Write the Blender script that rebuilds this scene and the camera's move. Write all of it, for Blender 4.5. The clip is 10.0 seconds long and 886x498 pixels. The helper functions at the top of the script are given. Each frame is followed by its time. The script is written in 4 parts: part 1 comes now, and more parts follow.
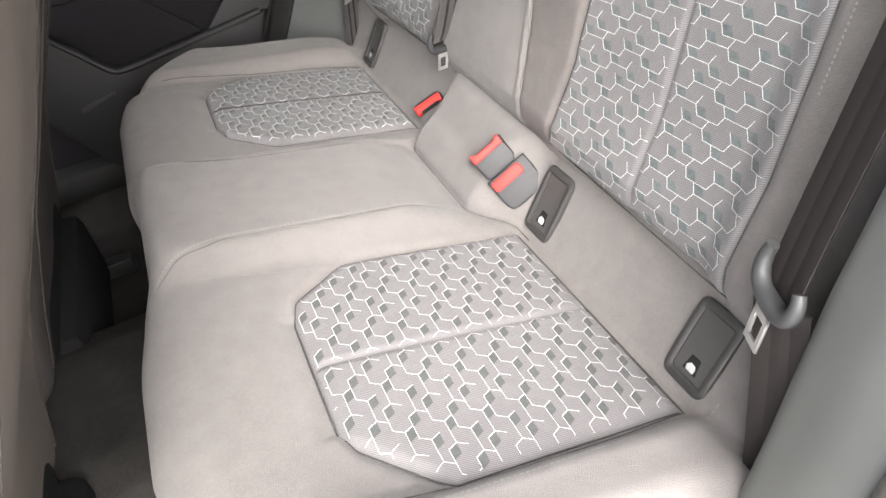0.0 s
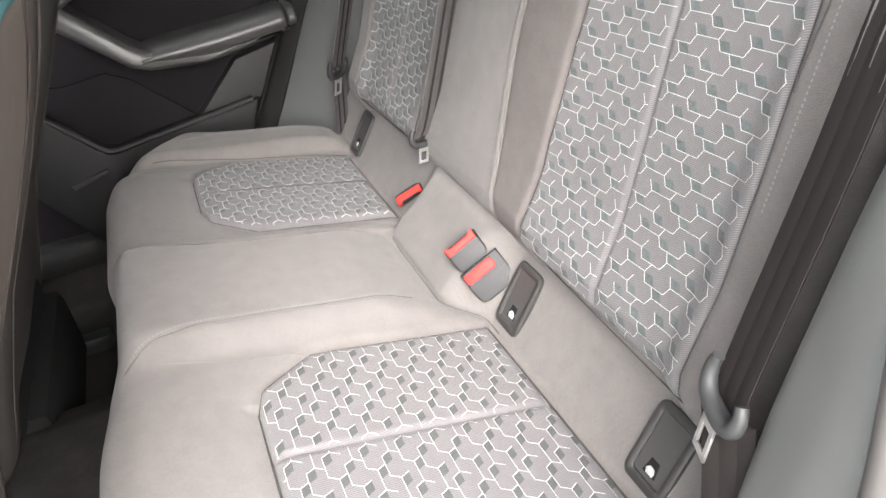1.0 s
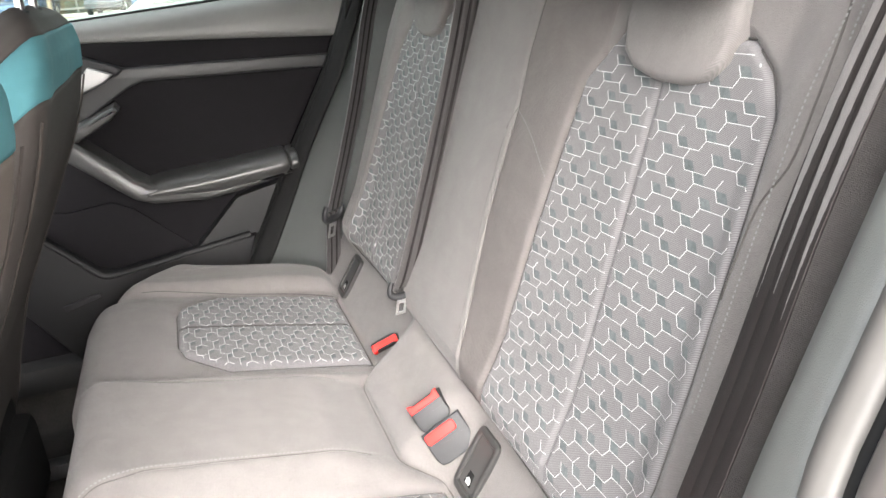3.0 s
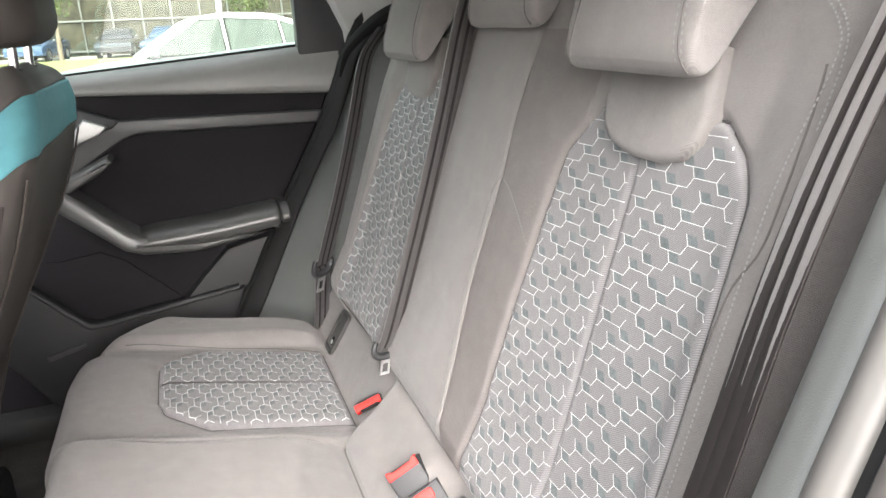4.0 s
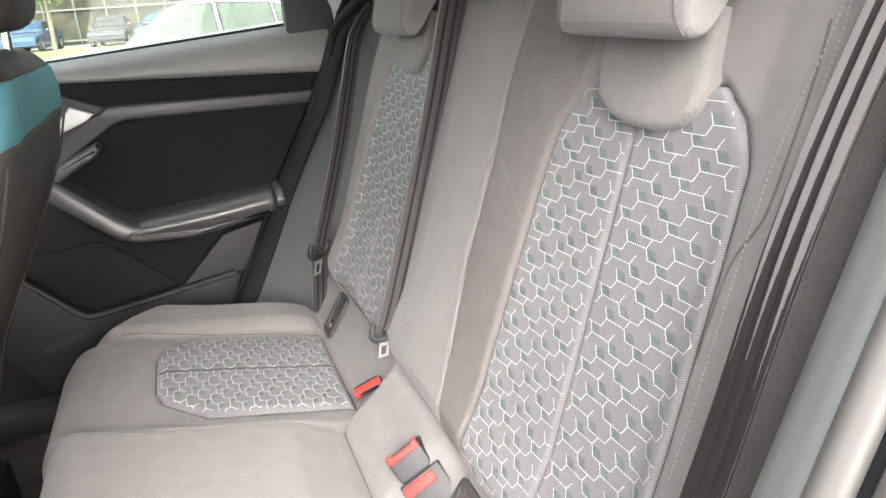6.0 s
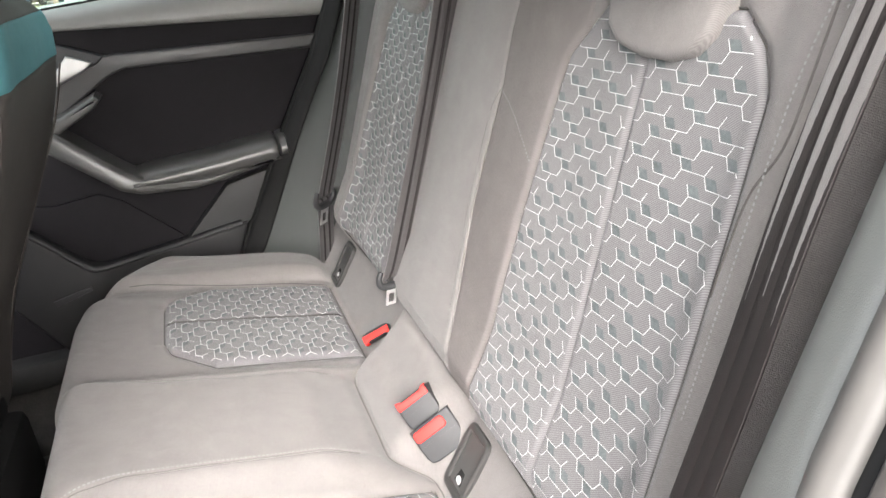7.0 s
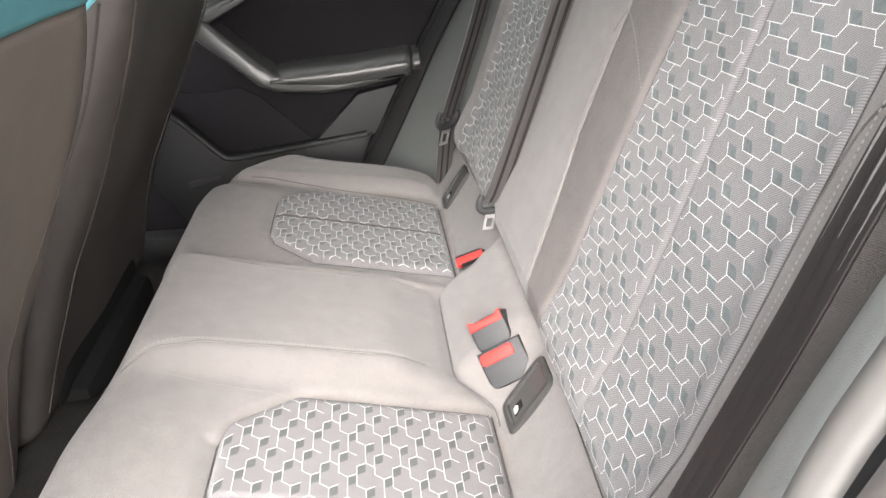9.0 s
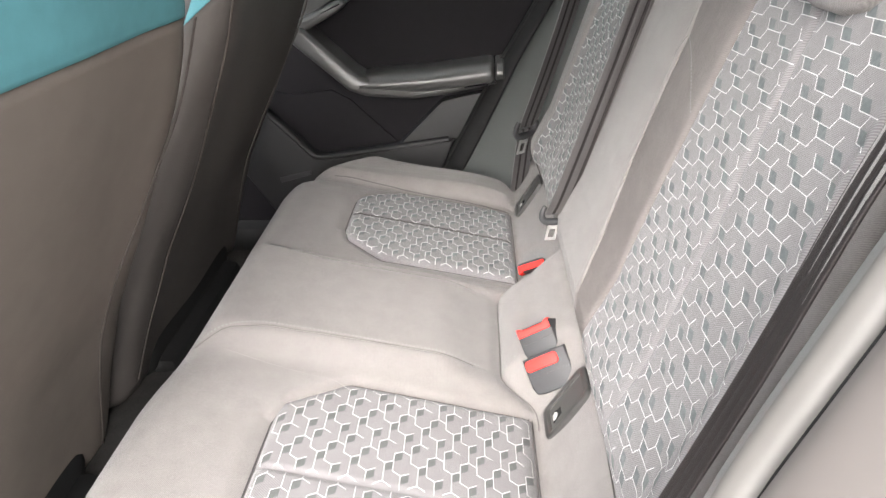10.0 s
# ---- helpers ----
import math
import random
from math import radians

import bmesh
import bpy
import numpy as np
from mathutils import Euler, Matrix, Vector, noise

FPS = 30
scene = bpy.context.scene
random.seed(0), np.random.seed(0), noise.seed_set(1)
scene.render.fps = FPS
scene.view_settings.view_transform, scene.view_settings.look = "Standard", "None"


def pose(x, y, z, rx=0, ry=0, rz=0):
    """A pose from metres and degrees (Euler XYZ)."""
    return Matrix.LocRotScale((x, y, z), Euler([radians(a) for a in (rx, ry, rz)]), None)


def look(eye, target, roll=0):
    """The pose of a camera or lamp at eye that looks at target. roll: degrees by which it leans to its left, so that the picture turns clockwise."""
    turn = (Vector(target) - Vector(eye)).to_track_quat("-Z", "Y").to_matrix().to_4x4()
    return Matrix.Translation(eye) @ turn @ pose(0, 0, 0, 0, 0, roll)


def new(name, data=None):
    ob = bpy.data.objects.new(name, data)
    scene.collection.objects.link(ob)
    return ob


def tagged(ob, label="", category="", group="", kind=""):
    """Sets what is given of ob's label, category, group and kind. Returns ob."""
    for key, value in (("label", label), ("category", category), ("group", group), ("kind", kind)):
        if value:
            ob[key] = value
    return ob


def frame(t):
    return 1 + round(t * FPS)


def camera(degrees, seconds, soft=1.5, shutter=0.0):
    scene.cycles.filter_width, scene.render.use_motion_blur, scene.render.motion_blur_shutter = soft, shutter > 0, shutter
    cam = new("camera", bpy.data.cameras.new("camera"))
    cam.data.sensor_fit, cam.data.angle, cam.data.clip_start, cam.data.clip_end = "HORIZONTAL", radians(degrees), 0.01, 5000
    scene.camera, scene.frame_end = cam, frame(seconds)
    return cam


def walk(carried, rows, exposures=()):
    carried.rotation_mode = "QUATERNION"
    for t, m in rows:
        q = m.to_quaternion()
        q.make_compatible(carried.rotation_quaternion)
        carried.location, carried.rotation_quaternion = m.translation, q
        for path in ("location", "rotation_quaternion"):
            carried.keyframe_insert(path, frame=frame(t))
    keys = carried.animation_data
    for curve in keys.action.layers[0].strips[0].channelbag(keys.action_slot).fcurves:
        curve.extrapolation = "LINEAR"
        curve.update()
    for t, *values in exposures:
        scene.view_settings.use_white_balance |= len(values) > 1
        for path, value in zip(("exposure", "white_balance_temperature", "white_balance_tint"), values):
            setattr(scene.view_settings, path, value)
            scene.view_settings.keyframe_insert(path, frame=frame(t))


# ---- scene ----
cam = camera(63.5, 10.0)
PATH = [
    (0, (-0.344, -0.847, 1.16), (0.117, 0.666, -0.063), -10.6),
    (0.5, (-0.33, -0.853, 1.17), (0.192, 0.706, 0.032), -9.1),
    (1, (-0.319, -0.862, 1.181), (0.232, 0.749, 0.131), -7.7),
    (1.5, (-0.306, -0.87, 1.192), (0.268, 0.789, 0.233), -6.3),
    (2, (-0.291, -0.876, 1.202), (0.293, 0.822, 0.321), -5.4),
    (2.5, (-0.275, -0.881, 1.212), (0.323, 0.851, 0.411), -4.5),
    (3, (-0.261, -0.881, 1.222), (0.346, 0.878, 0.488), -3.7),
    (4.5, (-0.231, -0.877, 1.246), (0.405, 0.927, 0.661), -2.3),
    (5, (-0.23, -0.875, 1.245), (0.406, 0.929, 0.662), -2.6),
    (5.5, (-0.225, -0.869, 1.24), (0.405, 0.928, 0.627), -3.4),
    (7, (-0.212, -0.849, 1.219), (0.35, 0.9, 0.426), -5.6),
    (7.5, (-0.203, -0.844, 1.211), (0.301, 0.898, 0.369), -5.4),
    (8, (-0.194, -0.846, 1.202), (0.227, 0.904, 0.33), -4.6),
    (8.5, (-0.178, -0.849, 1.184), (0.137, 0.91, 0.286), -3.2),
    (9, (-0.155, -0.856, 1.175), (0.014, 0.92, 0.272), -1.7),
    (9.5, (-0.134, -0.873, 1.182), (-0.098, 0.913, 0.283), -1.2),
    (10, (-0.104, -0.895, 1.197), (-0.201, 0.893, 0.307), -1.7),
]
EXPOSURES = [(0, 3.39), (1.5, 3.55), (2.5, 3.64), (4.5, 3.70), (5.5, 3.72), (7.5, 3.62), (10, 3.57)]
walk(cam, [(t, look(eye, target, roll)) for t, eye, target, roll in PATH], EXPOSURES)

# ---- light ----
world = bpy.data.worlds.new("world")
scene.world = world
world.use_nodes = True
wn = world.node_tree
sky = wn.nodes.new("ShaderNodeTexSky")
sky.sky_type, sky.sun_disc = "NISHITA", False
sky.sun_elevation, sky.sun_rotation = radians(37.5), radians(186.5)
sky.dust_density, sky.air_density = 4.0, 1.0
sat = wn.nodes.new("ShaderNodeHueSaturation")
sat.inputs["Saturation"].default_value = 0.25
wn.links.new(sky.outputs[0], sat.inputs["Color"])
bg = wn.nodes["Background"]
bg.inputs["Strength"].default_value = 0.15
wn.links.new(sat.outputs[0], bg.inputs["Color"])
sun = new("sun", bpy.data.lights.new("sun", "SUN"))
sun.data.energy, sun.data.angle, sun.data.color = 0.66, radians(65), (1.0, 0.915, 0.875)
sun.matrix_world = look((-0.8, -7.0, 5.4), (0, 0, 0))

# ---- materials ----


def mat(name, base, rough=0.8, metal=0.0, var=0.12, scale=40.0, bump=0.0, bump_scale=900.0, coat=0.0, sheen=0.0, spec=0.5, weave=0.0, twist=0.15):
    """Principled surface with two scales of colour variation and a fine relief."""
    m = bpy.data.materials.new(name)
    m.use_nodes = True
    nt = m.node_tree
    p = nt.nodes["Principled BSDF"]
    p.inputs["Roughness"].default_value, p.inputs["Metallic"].default_value = rough, metal
    p.inputs["Coat Weight"].default_value, p.inputs["Specular IOR Level"].default_value = coat, spec
    if sheen:
        p.inputs["Sheen Weight"].default_value, p.inputs["Sheen Roughness"].default_value = sheen, 0.5
    tc = nt.nodes.new("ShaderNodeTexCoord")
    n1, n2 = nt.nodes.new("ShaderNodeTexNoise"), nt.nodes.new("ShaderNodeTexNoise")
    n1.inputs["Scale"].default_value, n1.inputs["Detail"].default_value = scale, 6
    n2.inputs["Scale"].default_value, n2.inputs["Detail"].default_value = scale * 0.12, 3
    add = nt.nodes.new("ShaderNodeMath")
    add.operation = "ADD"
    ramp = nt.nodes.new("ShaderNodeMapRange")
    ramp.inputs[1].default_value, ramp.inputs[2].default_value = 0.6, 1.4
    ramp.inputs[3].default_value, ramp.inputs[4].default_value = 1 - var, 1 + var
    mix = nt.nodes.new("ShaderNodeVectorMath")
    mix.operation = "SCALE"
    mix.inputs[0].default_value = base[:3]
    for n in (n1, n2):
        nt.links.new(tc.outputs["Object"], n.inputs["Vector"])
    nt.links.new(n1.outputs[0], add.inputs[0])
    nt.links.new(n2.outputs[0], add.inputs[1])
    nt.links.new(add.outputs[0], ramp.inputs[0])
    nt.links.new(ramp.outputs[0], mix.inputs["Scale"])
    if weave:
        wave = nt.nodes.new("ShaderNodeTexWave")
        wave.bands_direction = "DIAGONAL"
        wave.inputs["Scale"].default_value, wave.inputs["Distortion"].default_value = weave, 0.6
        nt.links.new(tc.outputs["Object"], wave.inputs["Vector"])
        band = nt.nodes.new("ShaderNodeMapRange")
        band.inputs[3].default_value, band.inputs[4].default_value = 1 - twist, 1 + twist
        nt.links.new(wave.outputs["Fac"], band.inputs[0])
        twill = nt.nodes.new("ShaderNodeVectorMath")
        twill.operation = "SCALE"
        nt.links.new(mix.outputs[0], twill.inputs[0])
        nt.links.new(band.outputs[0], twill.inputs["Scale"])
        mix = twill
    nt.links.new(mix.outputs[0], p.inputs["Base Color"])
    if bump:
        n3 = nt.nodes.new("ShaderNodeTexNoise")
        n3.inputs["Scale"].default_value, n3.inputs["Detail"].default_value = bump_scale, 2
        nt.links.new(tc.outputs["Object"], n3.inputs["Vector"])
        b = nt.nodes.new("ShaderNodeBump")
        b.inputs["Strength"].default_value, b.inputs["Distance"].default_value = bump, 0.001
        nt.links.new(n3.outputs[0], b.inputs["Height"])
        nt.links.new(b.outputs[0], p.inputs["Normal"])
    return m


FABRIC = mat("seat_fabric", (0.122, 0.1125, 0.1085), 0.88, var=0.13, scale=340, bump=0.7, bump_scale=1100, sheen=0.12, spec=0.25, weave=330, twist=0.14)
FABRIC_SIDE = mat("seat_side_fabric", (0.112, 0.105, 0.100), 0.88, var=0.075, scale=500, bump=0.4, bump_scale=1500, sheen=0.1, spec=0.25)
WEAVE = mat("woven_panel", (0.110, 0.105, 0.1075), 0.8, var=0.10, scale=80, bump=0.5, bump_scale=1800, sheen=0.12, spec=0.3, weave=230, twist=0.26)
THREAD = mat("white_thread", (0.41, 0.41, 0.405), 0.6, var=0.3, scale=300)
THREAD_DIM = mat("grey_thread", (0.36, 0.364, 0.36), 0.65, var=0.35, scale=500)
RHOMB = mat("teal_grey_thread", (0.070, 0.082, 0.082), 0.75, var=0.4, scale=250, weave=300)
TWILL = mat("dark_twill", (0.116, 0.1045, 0.1015), 0.85, var=0.14, scale=330, bump=0.6, bump_scale=1200, spec=0.25, weave=260, twist=0.26)
RHOMB_DARK = mat("dark_grey_thread", (0.052, 0.055, 0.054), 0.75, var=0.25, scale=250, weave=300)
STITCH = mat("seam_stitch", (0.166, 0.168, 0.164), 0.8, var=0.1, scale=300)
# Dark seam lines; in the bench creases the same colour stands for shade.
SEAM_AND_SHADE = mat("seam_and_crease_shade", (0.05, 0.048, 0.046), 0.9, spec=0.2)
BEZEL = mat("cover_bezel", (0.030, 0.0295, 0.0285), 0.5, var=0.08, scale=80)
FLAP = mat("cover_flap", (0.042, 0.041, 0.040), 0.5, var=0.08, scale=80)
ARMREST = mat("armrest_plastic", (0.046, 0.0455, 0.044), 0.36, var=0.08, scale=60, bump=0.2, bump_scale=900)
SILLPAD = mat("sill_pad_plastic", (0.115, 0.115, 0.109), 0.42, var=0.06, scale=60, bump=0.2, bump_scale=900)
POCKET = mat("pocket_plastic", (0.0080, 0.0078, 0.0084), 0.62, var=0.12, scale=60, bump=0.2, bump_scale=900, spec=0.3)
LIP = mat("pocket_lip_plastic", (0.014, 0.014, 0.0145), 0.6, var=0.1, scale=60, spec=0.3)
# Darker than the cloth: seam lines, and shade painted into folds.
FOLD_SHADE = mat("seam_and_fold_shade", (0.068, 0.063, 0.060), 0.9, spec=0.2)
FRONT_SEAM = mat("front_seat_seam", (0.045, 0.038, 0.034), 0.9, var=0.15, scale=300, spec=0.2)
SILL = mat("sill_plastic", (0.013, 0.013, 0.013), 0.7, spec=0.2, var=0.15, scale=60)
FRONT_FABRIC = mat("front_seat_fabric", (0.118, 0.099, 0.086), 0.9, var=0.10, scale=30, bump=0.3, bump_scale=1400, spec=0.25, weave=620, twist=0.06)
# Darker copy of the front seat cloth: the far seat's shade as colour.
FRONT_SHADED = mat("front_seat_fabric_shaded", (0.058, 0.051, 0.047), 0.9, var=0.1, scale=30, bump=0.3, bump_scale=1400, spec=0.25)
TEAL = mat("teal_fabric", (0.074, 0.205, 0.232), 0.88, var=0.08, scale=60, bump=0.3, bump_scale=1400, spec=0.25, weave=620, twist=0.06)
BLACK = mat("black_plastic", (0.016, 0.016, 0.0175), 0.55, spec=0.35, var=0.1, scale=80, bump=0.15, bump_scale=1200)
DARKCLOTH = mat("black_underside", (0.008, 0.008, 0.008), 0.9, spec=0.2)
DOORDARK = mat("door_dark_plastic", (0.0070, 0.0064, 0.0074), 0.7, var=0.15, scale=60, bump=0.25, bump_scale=900, spec=0.10)
DOORGREY = mat("door_grey_plastic", (0.030, 0.030, 0.030), 0.45, var=0.08, scale=60, bump=0.2, bump_scale=900)
# One trim plastic in two tones: daylit near side, shaded far side.
TRIM_LIT = mat("side_trim_lit", (0.138, 0.141, 0.135), 0.5, var=0.06, scale=40, bump=0.2, bump_scale=1000)
TRIM_SHADED = mat("side_trim_shaded", (0.028, 0.032, 0.030), 0.5, var=0.06, scale=40, bump=0.2, bump_scale=1000)
PILLAR = mat("pillar_trim", (0.32, 0.32, 0.31), 0.75, var=0.05, scale=50, bump=0.2, bump_scale=1000)
RUBBER = mat("rubber_seal", (0.007, 0.007, 0.007), 0.8, var=0.1, spec=0.2)
SEALGREY = mat("door_frame_seal", (0.086, 0.081, 0.076), 0.5, var=0.06, scale=60)
SATIN = mat("satin_metal", (0.30, 0.295, 0.29), 0.45, metal=0.9, var=0.03)
BLADE = mat("bright_steel", (0.50, 0.495, 0.49), 0.42, metal=0.9, var=0.03)
CHROME = mat("chrome", (0.75, 0.75, 0.75), 0.12, metal=1.0, var=0.02)
RED = mat("red_plastic", (0.50, 0.020, 0.016), 0.5, spec=0.2, var=0.06, scale=60)
WEBBING = mat("belt_webbing", (0.0135, 0.0110, 0.0108), 0.60, var=0.12, scale=90, bump=0.3, bump_scale=1300, weave=260, spec=0.25)
WEBBING_GREY = mat("belt_webbing_grey", (0.040, 0.037, 0.0375), 0.32, var=0.12, scale=90, bump=0.4, bump_scale=1300, weave=330, spec=0.8, sheen=0.1)
# Rib stripes of the near belt, paled to carry its daylight sheen.
WEBBING_SHEEN = mat("belt_webbing_rib_sheen", (0.095, 0.088, 0.085), 0.36, var=0.12, scale=90, bump=0.4, bump_scale=1300, weave=330, spec=0.6, sheen=0.15)
GRIP = mat("grey_tongue_plastic", (0.030, 0.031, 0.032), 0.55, var=0.08, scale=60)
CARPET = mat("carpet", (0.025, 0.0235, 0.022), 0.95, var=0.35, scale=250, bump=0.8, bump_scale=700, spec=0.2)
PAINT = mat("body_paint", (0.090, 0.081, 0.076), 0.45, var=0.03, coat=0.15)
HEADLINER = mat("headliner", (0.60, 0.58, 0.55), 0.9, var=0.05, scale=80)
PAVING = mat("pale_paving", (0.20, 0.19, 0.178), 0.9, var=0.3, scale=8)
GRASS = mat("grass", (0.115, 0.125, 0.035), 0.9, var=0.35, scale=3)
CARWHITE = mat("white_car_paint", (0.24, 0.245, 0.25), 0.3, var=0.02, coat=0.6)
CARBLUE = mat("blue_car_paint", (0.03, 0.05, 0.09), 0.25, var=0.05, coat=0.6)
CARDARK = mat("dark_car_paint", (0.03, 0.03, 0.035), 0.25, var=0.05, coat=0.6)
CARGLASS = mat("car_glass", (0.034, 0.040, 0.036), 0.3, var=0.35, scale=5, spec=0.10)
CARTRIM = mat("car_window_trim", (0.014, 0.014, 0.014), 0.7, var=0.1, spec=0.1)
TYRE = mat("tyre", (0.015, 0.015, 0.015), 0.85, var=0.1)
FACADE = mat("facade_frame", (0.055, 0.055, 0.052), 0.6, var=0.1, scale=2)
# Strong brownish blotches paint the reflections in the showroom glass.
FACADEGLASS = mat("facade_glass_reflections", (0.024, 0.0215, 0.015), 0.25, var=0.95, scale=2.2, spec=0.12)
LEAF = mat("leaves", (0.045, 0.062, 0.016), 0.8, var=0.3, scale=5)
BARK = mat("bark", (0.09, 0.07, 0.05), 0.9, var=0.3, scale=12)


def clear_glass():
    m = bpy.data.materials.new("window_glass")
    m.use_nodes = True
    nt = m.node_tree
    nt.nodes.remove(nt.nodes["Principled BSDF"])
    a, b, mix = nt.nodes.new("ShaderNodeBsdfTransparent"), nt.nodes.new("ShaderNodeBsdfGlossy"), nt.nodes.new("ShaderNodeMixShader")
    a.inputs["Color"].default_value = (0.905, 0.975, 0.915, 1)
    b.inputs["Roughness"].default_value = 0.02
    mix.inputs["Fac"].default_value = 0.06
    nt.links.new(a.outputs[0], mix.inputs[1])
    nt.links.new(b.outputs[0], mix.inputs[2])
    nt.links.new(mix.outputs[0], nt.nodes["Material Output"].inputs["Surface"])
    return m


GLASS = clear_glass()

# ---- mesh helpers ----


def clamp(v, a=0.0, b=1.0):
    return max(a, min(b, v))


def ss(a, b, v):
    """Smooth step from 0 at a to 1 at b."""
    k = clamp((v - a) / (b - a))
    return k * k * (3 - 2 * k)


def table(pairs):
    """A function that goes straight from pair to pair."""
    def f(v):
        if v <= pairs[0][0]:
            return pairs[0][1]
        for (a, fa), (b, fb) in zip(pairs, pairs[1:]):
            if v <= b:
                return fa + (fb - fa) * (v - a) / (b - a)
        return pairs[-1][1]
    return f


def spline(points, n):
    """n + 1 points, evenly spaced, on a smooth curve through the given points."""
    pts = [Vector(p) for p in points]
    fine = []
    for i in range(len(pts) - 1):
        p0, p1, p2, p3 = pts[max(i - 1, 0)], pts[i], pts[i + 1], pts[min(i + 2, len(pts) - 1)]
        for k in range(12):
            t = k / 12
            fine.append(0.5 * (2 * p1 + (p2 - p0) * t + (2 * p0 - 5 * p1 + 4 * p2 - p3) * t * t + (3 * p1 - p0 - 3 * p2 + p3) * t ** 3))
    fine.append(pts[-1])
    run = [0.0]
    for a, b in zip(fine, fine[1:]):
        run.append(run[-1] + (b - a).length)
    out, j = [], 0
    for i in range(n + 1):
        d = run[-1] * i / n
        while j < len(run) - 2 and run[j + 1] < d:
            j += 1
        w = (d - run[j]) / max(run[j + 1] - run[j], 1e-9)
        out.append(fine[j].lerp(fine[j + 1], clamp(w)))
    return out


def mesh_from(name, verts, faces, material, smooth=True):
    me = bpy.data.meshes.new(name)
    me.from_pydata([tuple(v) for v in verts], [], faces)
    me.materials.append(material)
    if smooth:
        me.polygons.foreach_set("use_smooth", [True] * len(me.polygons))
    me.update()
    return me


def put(name, me, parent=None, label=""):
    ob = new(name, me)
    ob.parent = parent
    return tagged(ob, label)


def part(name, bm, material, parent=None, label="", smooth=True):
    me = bpy.data.meshes.new(name)
    bmesh.ops.recalc_face_normals(bm, faces=bm.faces)
    bm.to_mesh(me)
    bm.free()
    me.materials.append(material)
    if smooth:
        me.polygons.foreach_set("use_smooth", [True] * len(me.polygons))
        me.set_sharp_from_angle(angle=radians(40))
    return put(name, me, parent, label)


def grid(fn, nu, nv):
    """Vertices and quads of a sheet fn(i / nu, j / nv)."""
    verts = [fn(i / nu, j / nv) for i in range(nu + 1) for j in range(nv + 1)]
    faces = [(i * (nv + 1) + j, (i + 1) * (nv + 1) + j, (i + 1) * (nv + 1) + j + 1, i * (nv + 1) + j + 1) for i in range(nu) for j in range(nv)]
    return verts, faces


def thing(name, label, category, group="", kind=""):
    return tagged(new(name), label, category, group, kind)


def box(bm, c, size, bevel=0.0, rot=None, segments=2):
    """A bevelled box; rot: a 3 x 3 matrix."""
    m = Matrix.Translation(c) @ (rot.to_4x4() if rot else Matrix()) @ Matrix.Diagonal((*size, 1))
    made = bmesh.ops.create_cube(bm, size=1.0, matrix=m)
    if bevel:
        edges = list({e for v in made["verts"] for e in v.link_edges})
        bmesh.ops.bevel(bm, geom=edges, offset=bevel, segments=segments, affect="EDGES", profile=0.5)


def prism(bm, outline, a, b, bevel=0.0):
    """A solid between two copies of an outline: a(p) and b(p) place its points."""
    n = len(outline)
    va = [bm.verts.new(a(p)) for p in outline]
    vb = [bm.verts.new(b(p)) for p in outline]
    fs = [bm.faces.new(va), bm.faces.new(vb[::-1])]
    for i in range(n):
        fs.append(bm.faces.new((va[i], vb[i], vb[(i + 1) % n], va[(i + 1) % n])))
    bmesh.ops.recalc_face_normals(bm, faces=fs)
    if bevel:
        bmesh.ops.bevel(bm, geom=list(fs[1].edges), offset=bevel, segments=3, affect="EDGES", profile=0.5)


def tube(bm, points, radius, sides=10, n=40, flat=1.0, close=True):
    """A round bar along a smooth line."""
    line = spline(points, n)
    rings = []
    for i, p in enumerate(line):
        d = (line[min(i + 1, n)] - line[max(i - 1, 0)]).normalized()
        s = d.cross(Vector((0, 0, 1)))
        s = s.normalized() if s.length > 0.05 else Vector((1, 0, 0))
        u = s.cross(d)
        r = radius(i / n) if callable(radius) else radius
        rings.append([bm.verts.new(p + r * (math.cos(a) * s + flat * math.sin(a) * u)) for a in [2 * math.pi * k / sides for k in range(sides)]])
    for a, b in zip(rings, rings[1:]):
        for k in range(sides):
            bm.faces.new((a[k], a[(k + 1) % sides], b[(k + 1) % sides], b[k]))
    if close:
        bm.faces.new(rings[0][::-1])
        bm.faces.new(rings[-1])


# ---- rear bench ----
def centre_rise(y):
    """The raised middle place of the bench."""
    return 1 - ss(0.096, 0.165, -y) if y < 0 else 1 - ss(0.108, 0.146, y)


def boss(y):
    """How far the belt-buckle pad comes forward."""
    return ss(-0.168, -0.092, y) * (1 - ss(0.092, 0.150, y))


corner = [(0.38, 0.0), (0.44, 0.008), (0.50, 0.036), (0.55, 0.085), (0.60, 0.165), (0.64, 0.26)]


def corner_cut(a):
    """How far the front edge draws back at the bench's rounded outer corners."""
    for (p, fp), (q, fq) in zip(corner, corner[1:]):
        if a <= q:
            return fp + (fq - fp) * clamp((a - p) / (q - p))
    return corner[-1][1]


